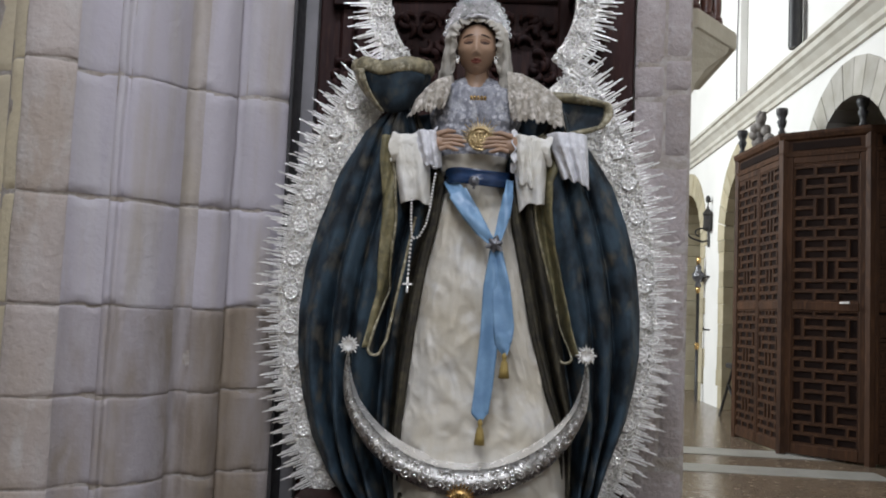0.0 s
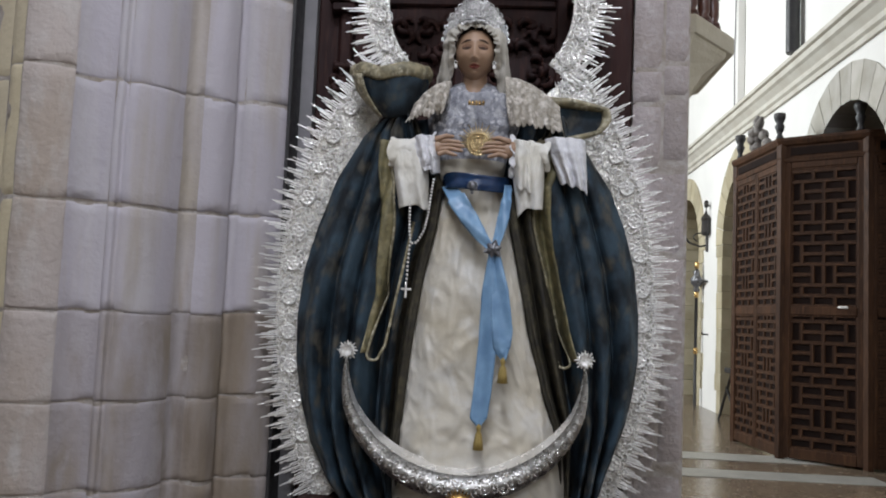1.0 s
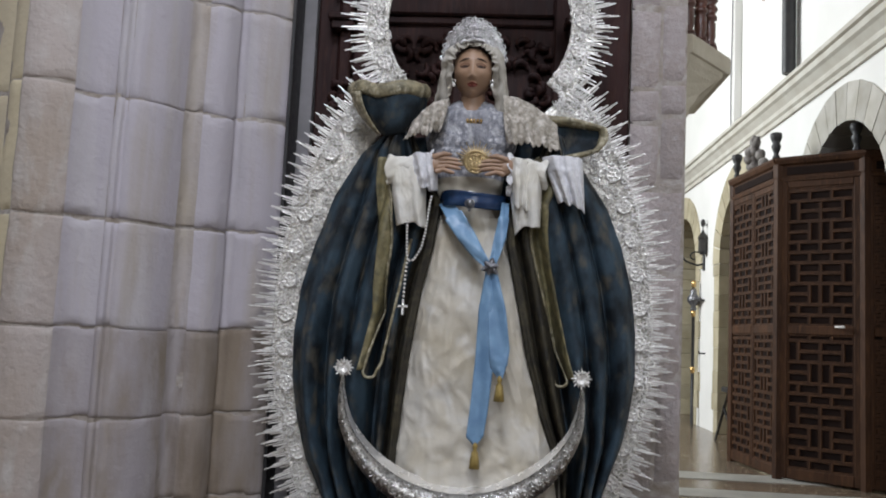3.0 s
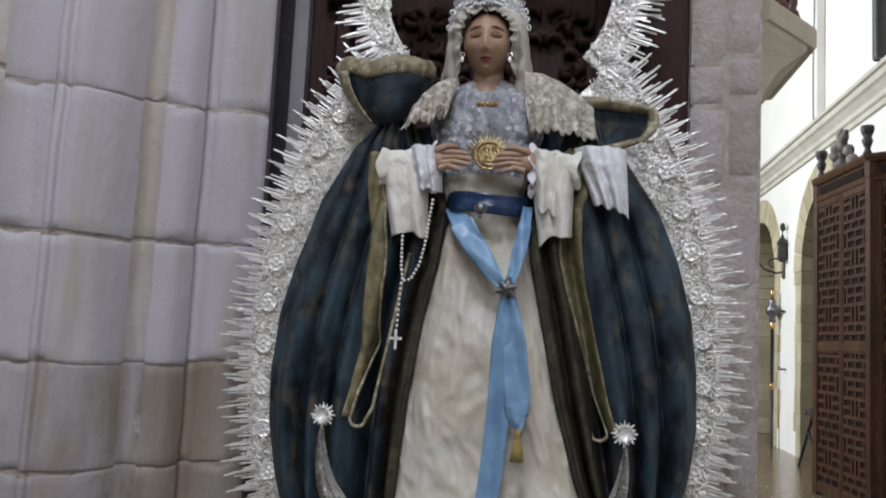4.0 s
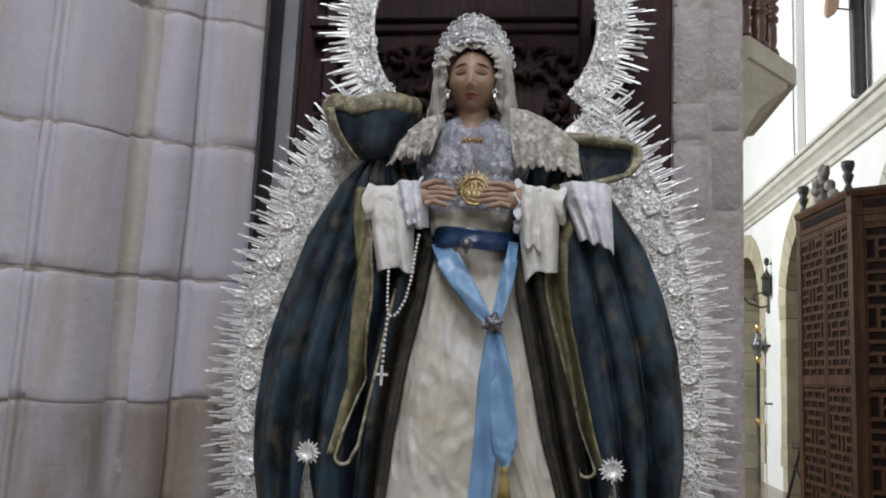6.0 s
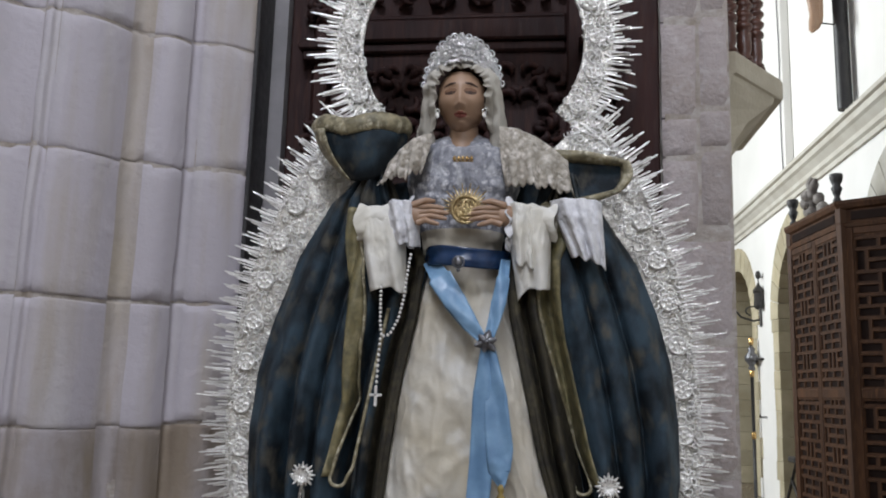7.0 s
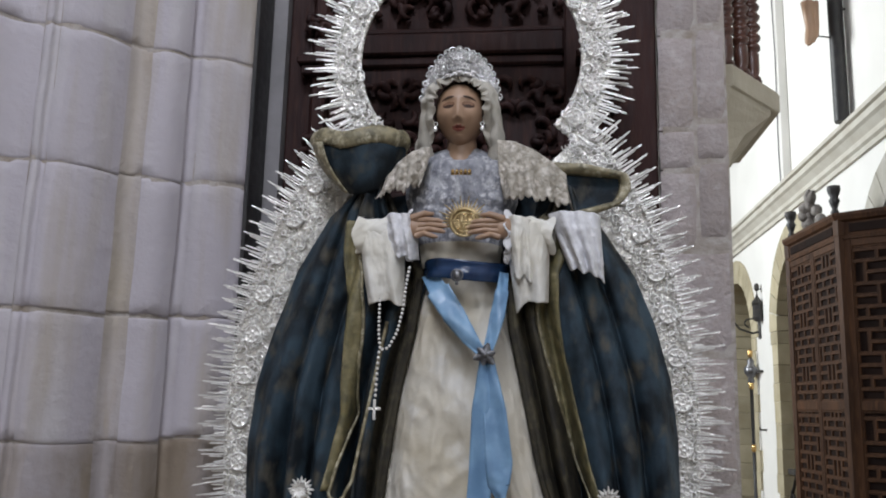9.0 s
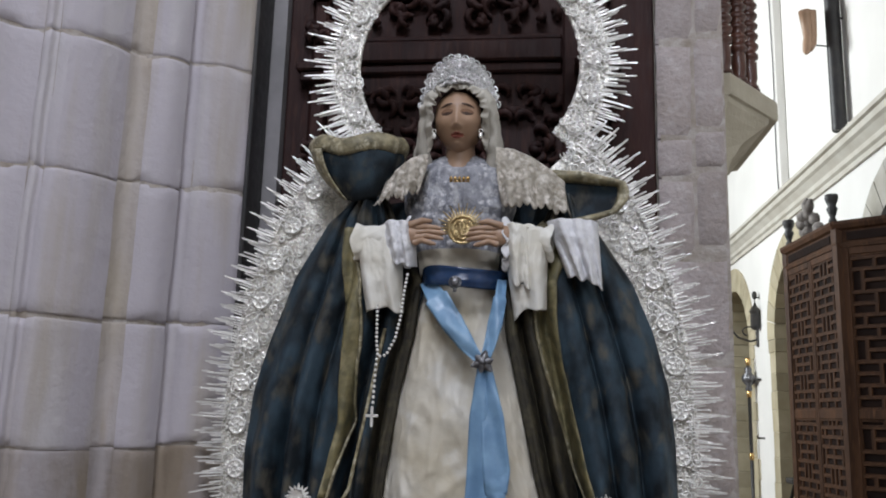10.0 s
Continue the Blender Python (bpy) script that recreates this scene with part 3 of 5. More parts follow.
def statue():
    cx, cy, cz = AX - 0.002, 3.17, 2.096
    BIG = 1.12
    verts, faces, idx = [], [], []
    nu, nv = 240, 190

    def face(u, v):
        a, b = 2 * math.pi * u, math.pi * (0.01 + 0.98 * v)
        x, y, z = math.sin(a) * math.sin(b), -math.cos(a) * math.sin(b), math.cos(b)
        jaw = 1 - 0.50 * max(0, -z - 0.12) ** 1.25
        px, py, pz = 0.0735 * x * jaw, 0.086 * y * (1 - 0.16 * max(0, -z)), (0.102 if z > 0 else 0.088) * z
        if y < 0:
            g = lambda ax, az, sx, sz: math.exp(-((px - ax) / sx) ** 2 - ((pz - az) / sz) ** 2)
            two = lambda ax, az, sx, sz: g(-ax, az, sx, sz) + g(ax, az, sx, sz)
            nose = 0.011 * g(0, -0.022, 0.0105, 0.016) + 0.007 * g(0, -0.030, 0.0075, 0.007) + 0.005 * two(0.010, -0.032, 0.006, 0.006) + 0.004 * g(0, 0.002, 0.010, 0.024)
            eyes = -0.009 * two(0.027, 0.009, 0.015, 0.013) + 0.0062 * two(0.027, 0.007, 0.0115, 0.0075)
            brow = 0.0035 * two(0.027, 0.030, 0.018, 0.006)
            lips = 0.0055 * two(0.0045, -0.0485, 0.0075, 0.0034) + 0.0075 * g(0, -0.0575, 0.0105, 0.0038) - 0.0045 * g(0, -0.0528, 0.017, 0.0014)
            philtrum = -0.0015 * g(0, -0.041, 0.0035, 0.004) - 0.003 * g(0, -0.066, 0.012, 0.004)
            chin, cheek = 0.009 * g(0, -0.074, 0.016, 0.011), 0.005 * two(0.036, -0.022, 0.018, 0.018)
            py -= nose + eyes + brow + lips + philtrum + chin + cheek
        return (cx + BIG * px, cy + BIG * py, cz + BIG * pz)

    v, f = grid(face, nu, nv, True)
    verts += v
    for q in f:
        c = (sum((Vector(v[i]) for i in q), Vector()) / 4 - Vector((cx, cy, cz))) / BIG
        k, e = 0, abs(c.x) - 0.027
        if c.y < -0.02:
            arch = 0.0285 - 9 * (e + 0.004) ** 2 - 0.10 * e
            if abs(c.x) < 0.0165 and -0.0618 + 30 * c.x ** 2 < c.z < -0.0462 - 14 * c.x ** 2 + 0.0018 * math.cos(c.x * 620) * -1:
                k = 1
            elif -0.015 < e < 0.019 and abs(c.z - arch) < 0.0036 - 0.08 * abs(e):
                k = 2
            elif abs(e) < 0.0145 and abs(c.z - 0.0012 - 16 * e * e) < 0.0034:
                k = 2
            elif (e / 0.0085) ** 2 + ((c.z - 0.0035) / 0.0048) ** 2 < 1:
                k = 2
            elif (e / 0.0175) ** 2 + ((c.z - 0.0075) / 0.0095) ** 2 < 1:
                # darker lid colour carries the shading round the eyes
                k = 4
        if c.z > 0.072 - 9 * c.x ** 2 or (c.z > -0.045 and (c.y > -0.018 or abs(c.x) > 0.0625)):
            k = 3
        idx.append(k)
    faces += f

    def add(vf, k):
        n = len(verts)
        verts.extend(vf[0])
        faces.extend(tuple(i + n for i in q) for q in vf[1])
        idx.extend([k] * len(vf[1]))

    add(turned([(0.075, 1.86), (0.060, 1.93), (0.048, 1.97), (0.045, 2.03), (0.048, 2.07)], 20, (AX, 3.20, 0)), 0)
    add(turned([(0.06, 0.42), (0.06, 1.2), (0.05, 1.55), (0.07, 1.7), (0.08, 1.86), (0.05, 1.92)], 20, (AX, 3.235, 0)), 0)
    # both palms and their fingers, meeting at the medallion
    for s, x0, x1, z0 in ((1, -0.262, -0.135, 1.725), (-1, 0.070, -0.03, 1.722)):
        add(ball((x0 + s * 0.035, 3.085, z0), 0.048, 0.022, 0.032, 16, 10), 0)
        add(tube([(x0 - s * 0.05, 3.13, z0 + 0.01), (x0, 3.095, z0 + 0.004), (x0 + s * 0.03, 3.087, z0)], [0.028, 0.027, 0.024], 12), 0)
        for k in range(4):
            zz = z0 + 0.020 - 0.0155 * k
            ext = (0.112, 0.125, 0.120, 0.098)[k]
            add(tube([(x0 + s * 0.045, 3.075, zz), (x0 + s * ext * 0.72, 3.055, zz - 0.003 + 0.002 * k), (x0 + s * ext, 3.052, zz - 0.006), (x0 + s * (ext + 0.012), 3.056, zz - 0.008)], [0.0098, 0.0088, 0.0075, 0.004], 8), 0)
        add(tube([(x0 + s * 0.03, 3.07, z0 + 0.026), (x0 + s * 0.07, 3.056, z0 + 0.036), (x0 + s * 0.098, 3.056, z0 + 0.034)], [0.011, 0.0095, 0.005], 8), 0)
    ob = mesh_ob("statue", verts, faces, M_SKIN)
    for m in (M_LIP, M_BROW, M_HAIR, M_LID):
        ob.data.materials.append(m)
    ob.data.polygons.foreach_set("material_index", idx)
    return tagged(ob, "painted wooden statue of a standing veiled woman with lowered eyes", "statue")


statue()

# gown: skirt, lace bodice, shoulder lace, cuffs
gown = thing("gown", "cream satin gown with grey lace bodice and white cuffs", "gown", (0, 0, 0))
G_LEFT = [(0.38, -0.35), (0.481, -0.34), (0.644, -0.337), (0.808, -0.324), (0.974, -0.306), (1.142, -0.286), (1.268, -0.271), (1.439, -0.236), (1.57, -0.205), (1.64, -0.21)]
G_RIGHT = [(0.38, 0.30), (0.514, 0.284), (0.713, 0.248), (0.833, 0.203), (1.035, 0.145), (1.283, 0.095), (1.449, 0.058), (1.57, 0.035), (1.64, 0.04)]


def skirt(u, v):
    z = 1.62 - 1.22 * v
    xl, xr = curve_at(G_LEFT, z) - 0.012 * min(1, v * 4), curve_at(G_RIGHT, z) + 0.012 * min(1, v * 4)
    a = math.pi * u
    x = (xl + xr) / 2 - (xr - xl) / 2 * math.cos(a)
    crease = lambda c, w, sl: math.exp(-(((u - c) + sl * (v - 0.6)) / w) ** 2)
    fold = 0.010 * v * math.sin(7.3 * u * math.pi + 1.5 * v) + 0.016 * v * (crease(0.36, 0.035, 0.10) + crease(0.62, 0.03, -0.16) - crease(0.5, 0.03, 0.05) + crease(0.75, 0.03, -0.2)) + 0.026 * v * noise.noise(Vector((u * 5, v * 4.0, 1.3))) + 0.010 * noise.noise(Vector((u * 9 + v * 4, v * 9 - u * 3, 4.1))) + 0.005 * noise.noise(Vector((u * 17 - v * 9, v * 21 + u * 5, 8.1)))
    ridge = lambda q: max(0.0, 1 - 3.2 * abs(noise.noise(q)))
    fold += 0.0085 * min(1, 0.3 + v) * (ridge(Vector((u * 7 + v * 3, v * 6 - u * 4, 2.2))) + 0.55 * ridge(Vector((u * 15 - v * 8, v * 14 + u * 6, 6.2))))
    return (x, AY + 0.06 - (0.11 + 0.075 * v) * math.sin(a) ** 0.7 - fold, z)


mesh_ob("skirt", *grid(skirt, 130, 160), M_GOWN, gown)


def bodice(u, v):
    z = 1.62 + 0.385 * v
    w = curve_at([(0, 0.118), (0.25, 0.135), (0.55, 0.175), (0.8, 0.185), (0.92, 0.13), (1.0, 0.048)], v)
    a = math.pi * (u * 1.3 - 0.15)
    d = curve_at([(0, 0.10), (0.5, 0.125), (0.8, 0.105), (0.93, 0.085), (1, 0.075)], v)
    n = 0.006 * noise.noise(Vector((u * 16, v * 12, 2))) + 0.004 * noise.noise(Vector((u * 40, v * 30, 2))) + 0.005 * math.sin(v * 30 + 5 * u) * (v < 0.5)
    sag = -0.05 * max(0, v - 0.85) / 0.15 * math.sin(a) ** 6
    return (AX - w * math.cos(a), AY + 0.035 - d * math.sin(a) - n, z + sag)


lace_bodice = mesh_ob("bodice", *grid(bodice, 60, 44), M_LACE, gown, label="grey-blue floral lace bodice, cream below")
lace_bodice.data.materials.append(M_GOWN)
lace_bodice.data.polygons.foreach_set("material_index", [1 if i // 59 < 8 else 0 for i in range(59 * 43)])


def lace_cape(s, x0, x1, ztop, zbot, seed, name_label):
    """A gathered lace flounce over one shoulder, with a scalloped lower edge."""
    def f(u, v):
        x = x0 + (x1 - x0) * u
        top = ztop - 0.10 * u ** 1.6
        scal = 0.013 * abs(math.sin(u * 30)) + 0.02 * noise.noise(Vector((u * 4, seed, 0)))
        z = top + (zbot + 0.03 * (1 - u) - scal - top) * v
        y = 3.165 - 0.055 * math.sin(math.pi * min(1, 0.25 + u * 0.7)) - 0.05 * v * (1 - 0.6 * v) + 0.012 * math.sin(u * 24 + seed + 3 * v) * (0.3 + v) + 0.006 * noise.noise(Vector((u * 14, v * 14, seed)))
        return (x + 0.02 * s * v * v, y, z)

    return thick(mesh_ob("shoulder_lace", *grid(f, 60, 30), M_CREAM_LACE, gown, label=name_label), 0.003)


lace_cape(-1, -0.19, -0.335, 1.985, 1.835, 2.0, "cream lace flounce on the shoulder")
lace_cape(1, 0.015, 0.222, 2.005, 1.803, 5.0, "cream and pink lace flounce on the shoulder")


def sleeve(x0, x1, z0, z1, seed):
    """The puffed end of a sleeve, lying across towards the wrist."""
    def f(u, v):
        a = 2 * math.pi * u
        x = x0 + (x1 - x0) * v
        r = 0.050 * (1 - 0.35 * v) + 0.006 * math.sin(9 * v + 2 * math.sin(a) + seed) + 0.008 * noise.noise(Vector((math.cos(a) * 2, math.sin(a) * 2, v * 5 + seed)))
        return (x + 0.006 * math.sin(3 * a), 3.115 - r * 0.8 * math.sin(a), z0 + (z1 - z0) * v + r * math.cos(a))
    return mesh_ob("sleeve", *grid(f, 40, 24, True), M_LINEN, gown, label="puffed white linen sleeve end")


def cuff_panel(tl, tr, bl, br, y, pleats, seed, material, label, depth=0.016):
    """A cloth panel that hangs from the sleeve between four corners (x, z), with soft vertical folds."""
    def f(u, v):
        x = (tl[0] + (tr[0] - tl[0]) * u) * (1 - v) + (bl[0] + (br[0] - bl[0]) * u) * v
        z = (tl[1] + (tr[1] - tl[1]) * u) * (1 - v) + (bl[1] + (br[1] - bl[1]) * u) * v
        wave = math.sin(2 * math.pi * pleats * (u + 0.06 * math.sin(3 * v + seed)) + seed)
        crisp = wave * (1 + 0.4 * (1 - wave * wave))
        curl = 0.055 * (2 * u - 1) ** 4
        hem = 0.007 * wave * v + 0.010 * noise.noise(Vector((u * 4, seed, 1))) * v
        belly = 0.020 * math.sin(math.pi * min(1, 0.2 + v * 0.7))
        rough = 0.006 * noise.noise(Vector((u * 5, v * 5, seed))) + 0.0025 * noise.noise(Vector((u * 13, v * 11, seed)))
        return (x, y - belly - depth * crisp * (0.35 + 0.65 * v) + curl - rough, z - hem)
    return thick(mesh_ob("cuff", *grid(f, 64, 44), material, gown, label=label), 0.0025)


sleeve(-0.405, -0.275, 1.705, 1.728, 0.4)
cuff_panel((-0.398, 1.715), (-0.262, 1.715), (-0.362, 1.500), (-0.252, 1.502), 3.092, 1.3, 0.6, M_LINEN, "white linen cuff hanging at the wrist", 0.012)
cuff_panel((-0.315, 1.765), (-0.222, 1.760), (-0.300, 1.640), (-0.214, 1.628), 3.070, 2.6, 2.0, M_WHITE_LACE, "white lace edging of the cuff", 0.010)
sleeve(0.185, 0.075, 1.705, 1.728, 2.1)
cuff_panel((0.040, 1.735), (0.172, 1.745), (0.078, 1.488), (0.170, 1.512), 3.092, 1.2, 2.4, M_LINEN, "white linen cuff hanging at the wrist", 0.014)
cuff_panel((0.045, 1.760), (0.120, 1.750), (0.062, 1.585), (0.128, 1.570), 3.074, 1.6, 4.4, M_LINEN, "white linen fold over the wrist", 0.010)
cuff_panel((0.168, 1.775), (0.318, 1.770), (0.232, 1.610), (0.330, 1.575), 3.090, 3.2, 1.1, M_WHITE_LACE, "white lace sleeve end with fine edging", 0.012)


def frill(x, z, s):
    def f(u, v):
        a = 2 * math.pi * u
        r = 0.028 + 0.030 * v + 0.009 * v * math.sin(7 * a + s)
        return (x + s * 0.022 * v + 0.008 * math.sin(9 * a), 3.098 - r * 0.6 * math.sin(a), z + r * 1.25 * math.cos(a) - 0.014 * v)
    return thick(mesh_ob("wrist_frill", *grid(f, 60, 8, True), M_WHITE_LACE, gown, label="white lace frill round the wrist"), 0.002)


frill(-0.262, 1.715, 1)
frill(0.068, 1.715, -1)

# mantle
mantle = thing("mantle", "dark blue brocade mantle with olive gold lining and braided edges", "mantle", (0, 0, 0))
M_OUT_L = [(0.38, -0.53), (0.47, -0.60), (0.609, -0.677), (0.751, -0.718), (0.915, -0.746), (1.083, -0.750), (1.252, -0.735), (1.424, -0.692), (1.62, -0.627), (1.795, -0.525), (1.87, -0.44)]
M_OUT_R = [(0.38, 0.38), (0.52, 0.43), (0.725, 0.504), (0.847, 0.531), (0.97, 0.549), (1.134, 0.546), (1.298, 0.528), (1.464, 0.487), (1.609, 0.431), (1.734, 0.350), (1.87, 0.255)]
M_IN_L = [(0.38, -0.31), (0.644, -0.332), (0.974, -0.30), (1.142, -0.28), (1.268, -0.262), (1.439, -0.225), (1.60, -0.205), (1.74, -0.27), (1.87, -0.33)]
M_IN_R = [(0.38, 0.27), (0.713, 0.243), (0.833, 0.200), (1.035, 0.142), (1.283, 0.090), (1.449, 0.055), (1.60, 0.05), (1.74, 0.14), (1.87, 0.20)]


def mantle_point(s, u, z):
    """A point of one half of the mantle: u runs from the outer edge to the inner one."""
    xo, xi = (curve_at(M_OUT_L, z), curve_at(M_IN_L, z)) if s < 0 else (curve_at(M_OUT_R, z), curve_at(M_IN_R, z))
    v = (1.87 - z) / 1.49
    amp = 0.3 + 1.35 * min(1, v * 1.5)
    sway = 0.05 * math.sin(3.1 * v + (0.6 if s < 0 else 2.2))
    bulge = 0.14 * math.sin(math.pi * min(1, 0.03 + 0.72 * u)) ** 0.7
    g = lambda c, w: math.exp(-((u - c - sway * (1 - u)) / w) ** 2)
    folds = 0.034 * g(0.14, 0.075) - 0.045 * g(0.275, 0.038) + 0.030 * g(0.37, 0.06) - 0.032 * g(0.475, 0.026) + 0.030 * g(0.57, 0.055)
    folds += -0.085 * g(0.735, 0.045) + 0.022 * g(0.835, 0.03) - 0.05 * g(0.90, 0.025) + 0.012 * g(0.96, 0.03)
    folds += 0.006 * math.sin(2 * math.pi * (5.2 * u + 0.35 * math.sin(2.4 * z + s) + 0.15 * z)) * math.sin(math.pi * u)
    rough = 0.016 * noise.noise(Vector((u * 4 + 0.6 * z + s, z * 2.2, 3.3))) + 0.011 * noise.noise(Vector((u * 7 + s, z * 3.5, 1.7))) + 0.006 * noise.noise(Vector((u * 15 + z * 2, z * 9, 5.1)))
    low = 0.06 * max(0, v - 0.75) / 0.25 * noise.noise(Vector((u * 5, z * 9, 9.0)))
    return (xo + (xi - xo) * u, 3.29 - bulge - amp * folds - rough - low, z)


for s, nm in ((-1, "mantle_half"), (1, "mantle_half")):
    half = thick(mesh_ob(nm, *grid(lambda u, v: mantle_point(s, u, 1.87 - 1.49 * v), 110, 80), M_MANTLE, mantle, label="dark blue brocade mottled with faded bronze"), 0.005)
    half.data.materials.append(M_LINING_DARK)
    turn = 94 if s < 0 else 78
    half.data.polygons.foreach_set("material_index", [1 if i % 109 > turn else 0 for i in range(len(half.data.polygons))])
back_w = lambda z: (curve_at(M_OUT_L, z) + 0.02, curve_at(M_OUT_R, z) - 0.02)
mesh_ob("mantle_back", *grid(lambda u, v: (back_w(1.87 - 1.49 * v)[0] + (back_w(1.87 - 1.49 * v)[1] - back_w(1.87 - 1.49 * v)[0]) * u, 3.285 + 0.02 * math.sin(u * 20), 1.87 - 1.49 * v), 40, 30), M_MANTLE, mantle)


def strip_on_mantle(name, s, ends, width, material, label, lift=0.006, z0=1.76, z1=0.96):
    """A band that lies on the mantle along u(z)."""
    def f(k, v):
        z = z0 + (z1 - z0) * v
        u = curve_at(ends, z) + (k - 0.5) * width * (1 - 0.7 * v) + 0.5 * width * 0.7 * v
        x, y, zz = mantle_point(s, u, z)
        return (x, y - lift - 0.006 * math.sin(math.pi * k), zz)
    return thick(mesh_ob(name, *grid(f, 7, 60), material, mantle, label=label), 0.004)


E_L = [(0.93, 0.56), (1.03, 0.60), (1.18, 0.655), (1.433, 0.595), (1.60, 0.50), (1.76, 0.44)]
E_R = [(0.96, 0.57), (1.062, 0.62), (1.205, 0.665), (1.349, 0.70), (1.50, 0.705), (1.60, 0.68), (1.76, 0.6)]
strip_on_mantle("lining_band", -1, E_L, 0.15, M_LINING, "olive gold brocade lining turned outwards")
strip_on_mantle("lining_band", 1, E_R, 0.19, M_LINING, "olive gold brocade lining turned outwards")
for s, ends, off in ((-1, E_L, 0.08), (1, E_R, 0.10)):
    path = []
    for z in np.linspace(1.76, 0.955, 40):
        x, y, zz = mantle_point(s, curve_at(ends, z) + off, z)
        path.append((x, y - 0.016 + 0.004 * math.sin(z * 60), zz))
    x, y, z = path[-1]
    for k in range(1, 9):
        a = math.pi * k / 8
        path.append((x - s * 0.024 * (1 - math.cos(a)), y - 0.004, z - 0.022 * math.sin(a)))
    x, y, z = path[-1]
    for k in range(1, 16):
        path.append((x - s * (0.012 + 0.0062 * k), y + 0.002, z + 0.033 * k))
    mesh_ob("edge_braid", *tube(path, 0.0055, 6), M_TRIM, mantle, label="narrow gold and cream braid")


def inner_edge(s):
    path = []
    for z in np.linspace(1.58, 0.42, 60):
        x, y, zz = mantle_point(s, 0.985, z)
        path.append((x, y - 0.006, zz))
    return tube(path, 0.011, 6, 0.6)


for s in (-1, 1):
    mesh_ob("inner_hem", *inner_edge(s), M_LINING_DARK, mantle, label="dark olive hem of the mantle")


def collar(cx, cz, rx, tilt, s):
    """The stiff stand-up fold of the mantle at one shoulder: a deep cup with a braided rim."""
    turn = Matrix.Translation((cx, 3.17, cz)) @ Matrix.Rotation(radians(tilt), 4, "Y")

    def cup(u, v):
        a = 2 * math.pi * u
        r = rx * (1 - 0.60 * v ** 2.0) * (1 + 0.07 * math.sin(3 * a + s) + 0.03 * math.sin(7 * a))
        return tuple(turn @ Vector((r * math.cos(a) + 0.02 * v, r * 0.62 * math.sin(a), -0.175 * v + 0.010 * math.cos(2 * a + 0.5))))

    def rim(u, v):
        a = 2 * math.pi * u
        r = rx * (1.0 + 0.10 * math.sin(math.pi * v)) * (1 + 0.07 * math.sin(3 * a + s) + 0.03 * math.sin(7 * a))
        return tuple(turn @ Vector((r * math.cos(a), r * 0.62 * math.sin(a), 0.016 - 0.052 * v + 0.006 * math.sin(5 * a + 1) + 0.012 * math.cos(2 * a + 0.5) + 0.0012 * math.sin(40 * a))))

    def flank(u, v):
        a = math.pi * (0.90 + 0.36 * u)
        r = rx * (1 - 0.60 * v ** 2.0) * 1.08
        return tuple(turn @ Vector((r * math.cos(a) + 0.02 * v, r * 0.64 * math.sin(a), -0.03 - 0.15 * v + 0.010 * math.cos(2 * a))))

    thick(mesh_ob("collar", *grid(cup, 48, 16, True), M_MANTLE, mantle, label="stiff blue brocade collar fold"), 0.005)
    thick(mesh_ob("collar_rim", *grid(rim, 72, 7, True), M_TRIM, mantle, label="gold and cream braided collar rim"), 0.006)
    thick(mesh_ob("collar_border", *grid(flank, 14, 14), M_TRIM, mantle, label="gold and cream brocade border"), 0.004)


collar(-0.415, 2.025, 0.140, 2, -1)


def shoulder_flap():
    """The turned-out fold of the mantle at the other shoulder: a hollow flap with a braided border."""
    tl, tr, br, bl = (0.165, 1.945), (0.398, 1.892), (0.372, 1.800), (0.120, 1.752)

    def at(u, v):
        x = (tl[0] + (tr[0] - tl[0]) * u) * (1 - v) + (bl[0] + (br[0] - bl[0]) * u) * v
        z = (tl[1] + (tr[1] - tl[1]) * u) * (1 - v) + (bl[1] + (br[1] - bl[1]) * u) * v
        hollow = math.sin(math.pi * u) * math.sin(math.pi * v)
        return Vector((x + 0.022 * math.sin(math.pi * v) * u, 3.180 - 0.060 * u + 0.030 * hollow + 0.008 * noise.noise(Vector((u * 4, v * 4, 7.7))), z + 0.012 * math.sin(math.pi * u) * (1 - 2 * v)))

    def border(u, v):
        s = 3 * u
        a, b = (s, 0.0) if s < 1 else (1.0, s - 1) if s < 2 else (3 - s, 1.0)
        k = 0.24 * v
        p = at(a + (0.5 - a) * k, b + (0.5 - b) * k * 1.5)
        return (p.x, p.y - 0.006 - 0.012 * math.sin(math.pi * v), p.z)

    thick(mesh_ob("collar", *grid(lambda u, v: tuple(at(u, v)), 24, 16), M_MANTLE, mantle, label="blue brocade fold turned out at the shoulder"), 0.004)
    thick(mesh_ob("collar_border", *grid(border, 70, 6), M_TRIM, mantle, label="gold and cream brocade border"), 0.004)


shoulder_flap()

# sash
sash = thing("sash", "blue satin sash with long ribbons and gold tassels", "sash", (0, 0, 0))


def belt(u, v):
    a = math.pi * u
    return (AX + 0.022 - 0.132 * math.cos(a), AY + 0.045 - 0.165 * math.sin(a) ** 0.8 - 0.003 * math.sin(v * 9 + u * 4), 1.630 - 0.058 * v + 0.006 * math.sin(a * 2) + 0.003 * math.sin(9 * u))


thick(mesh_ob("waistband", *grid(belt, 40, 9), M_SATIN_DARK, sash, label="royal blue satin waistband"), 0.003)


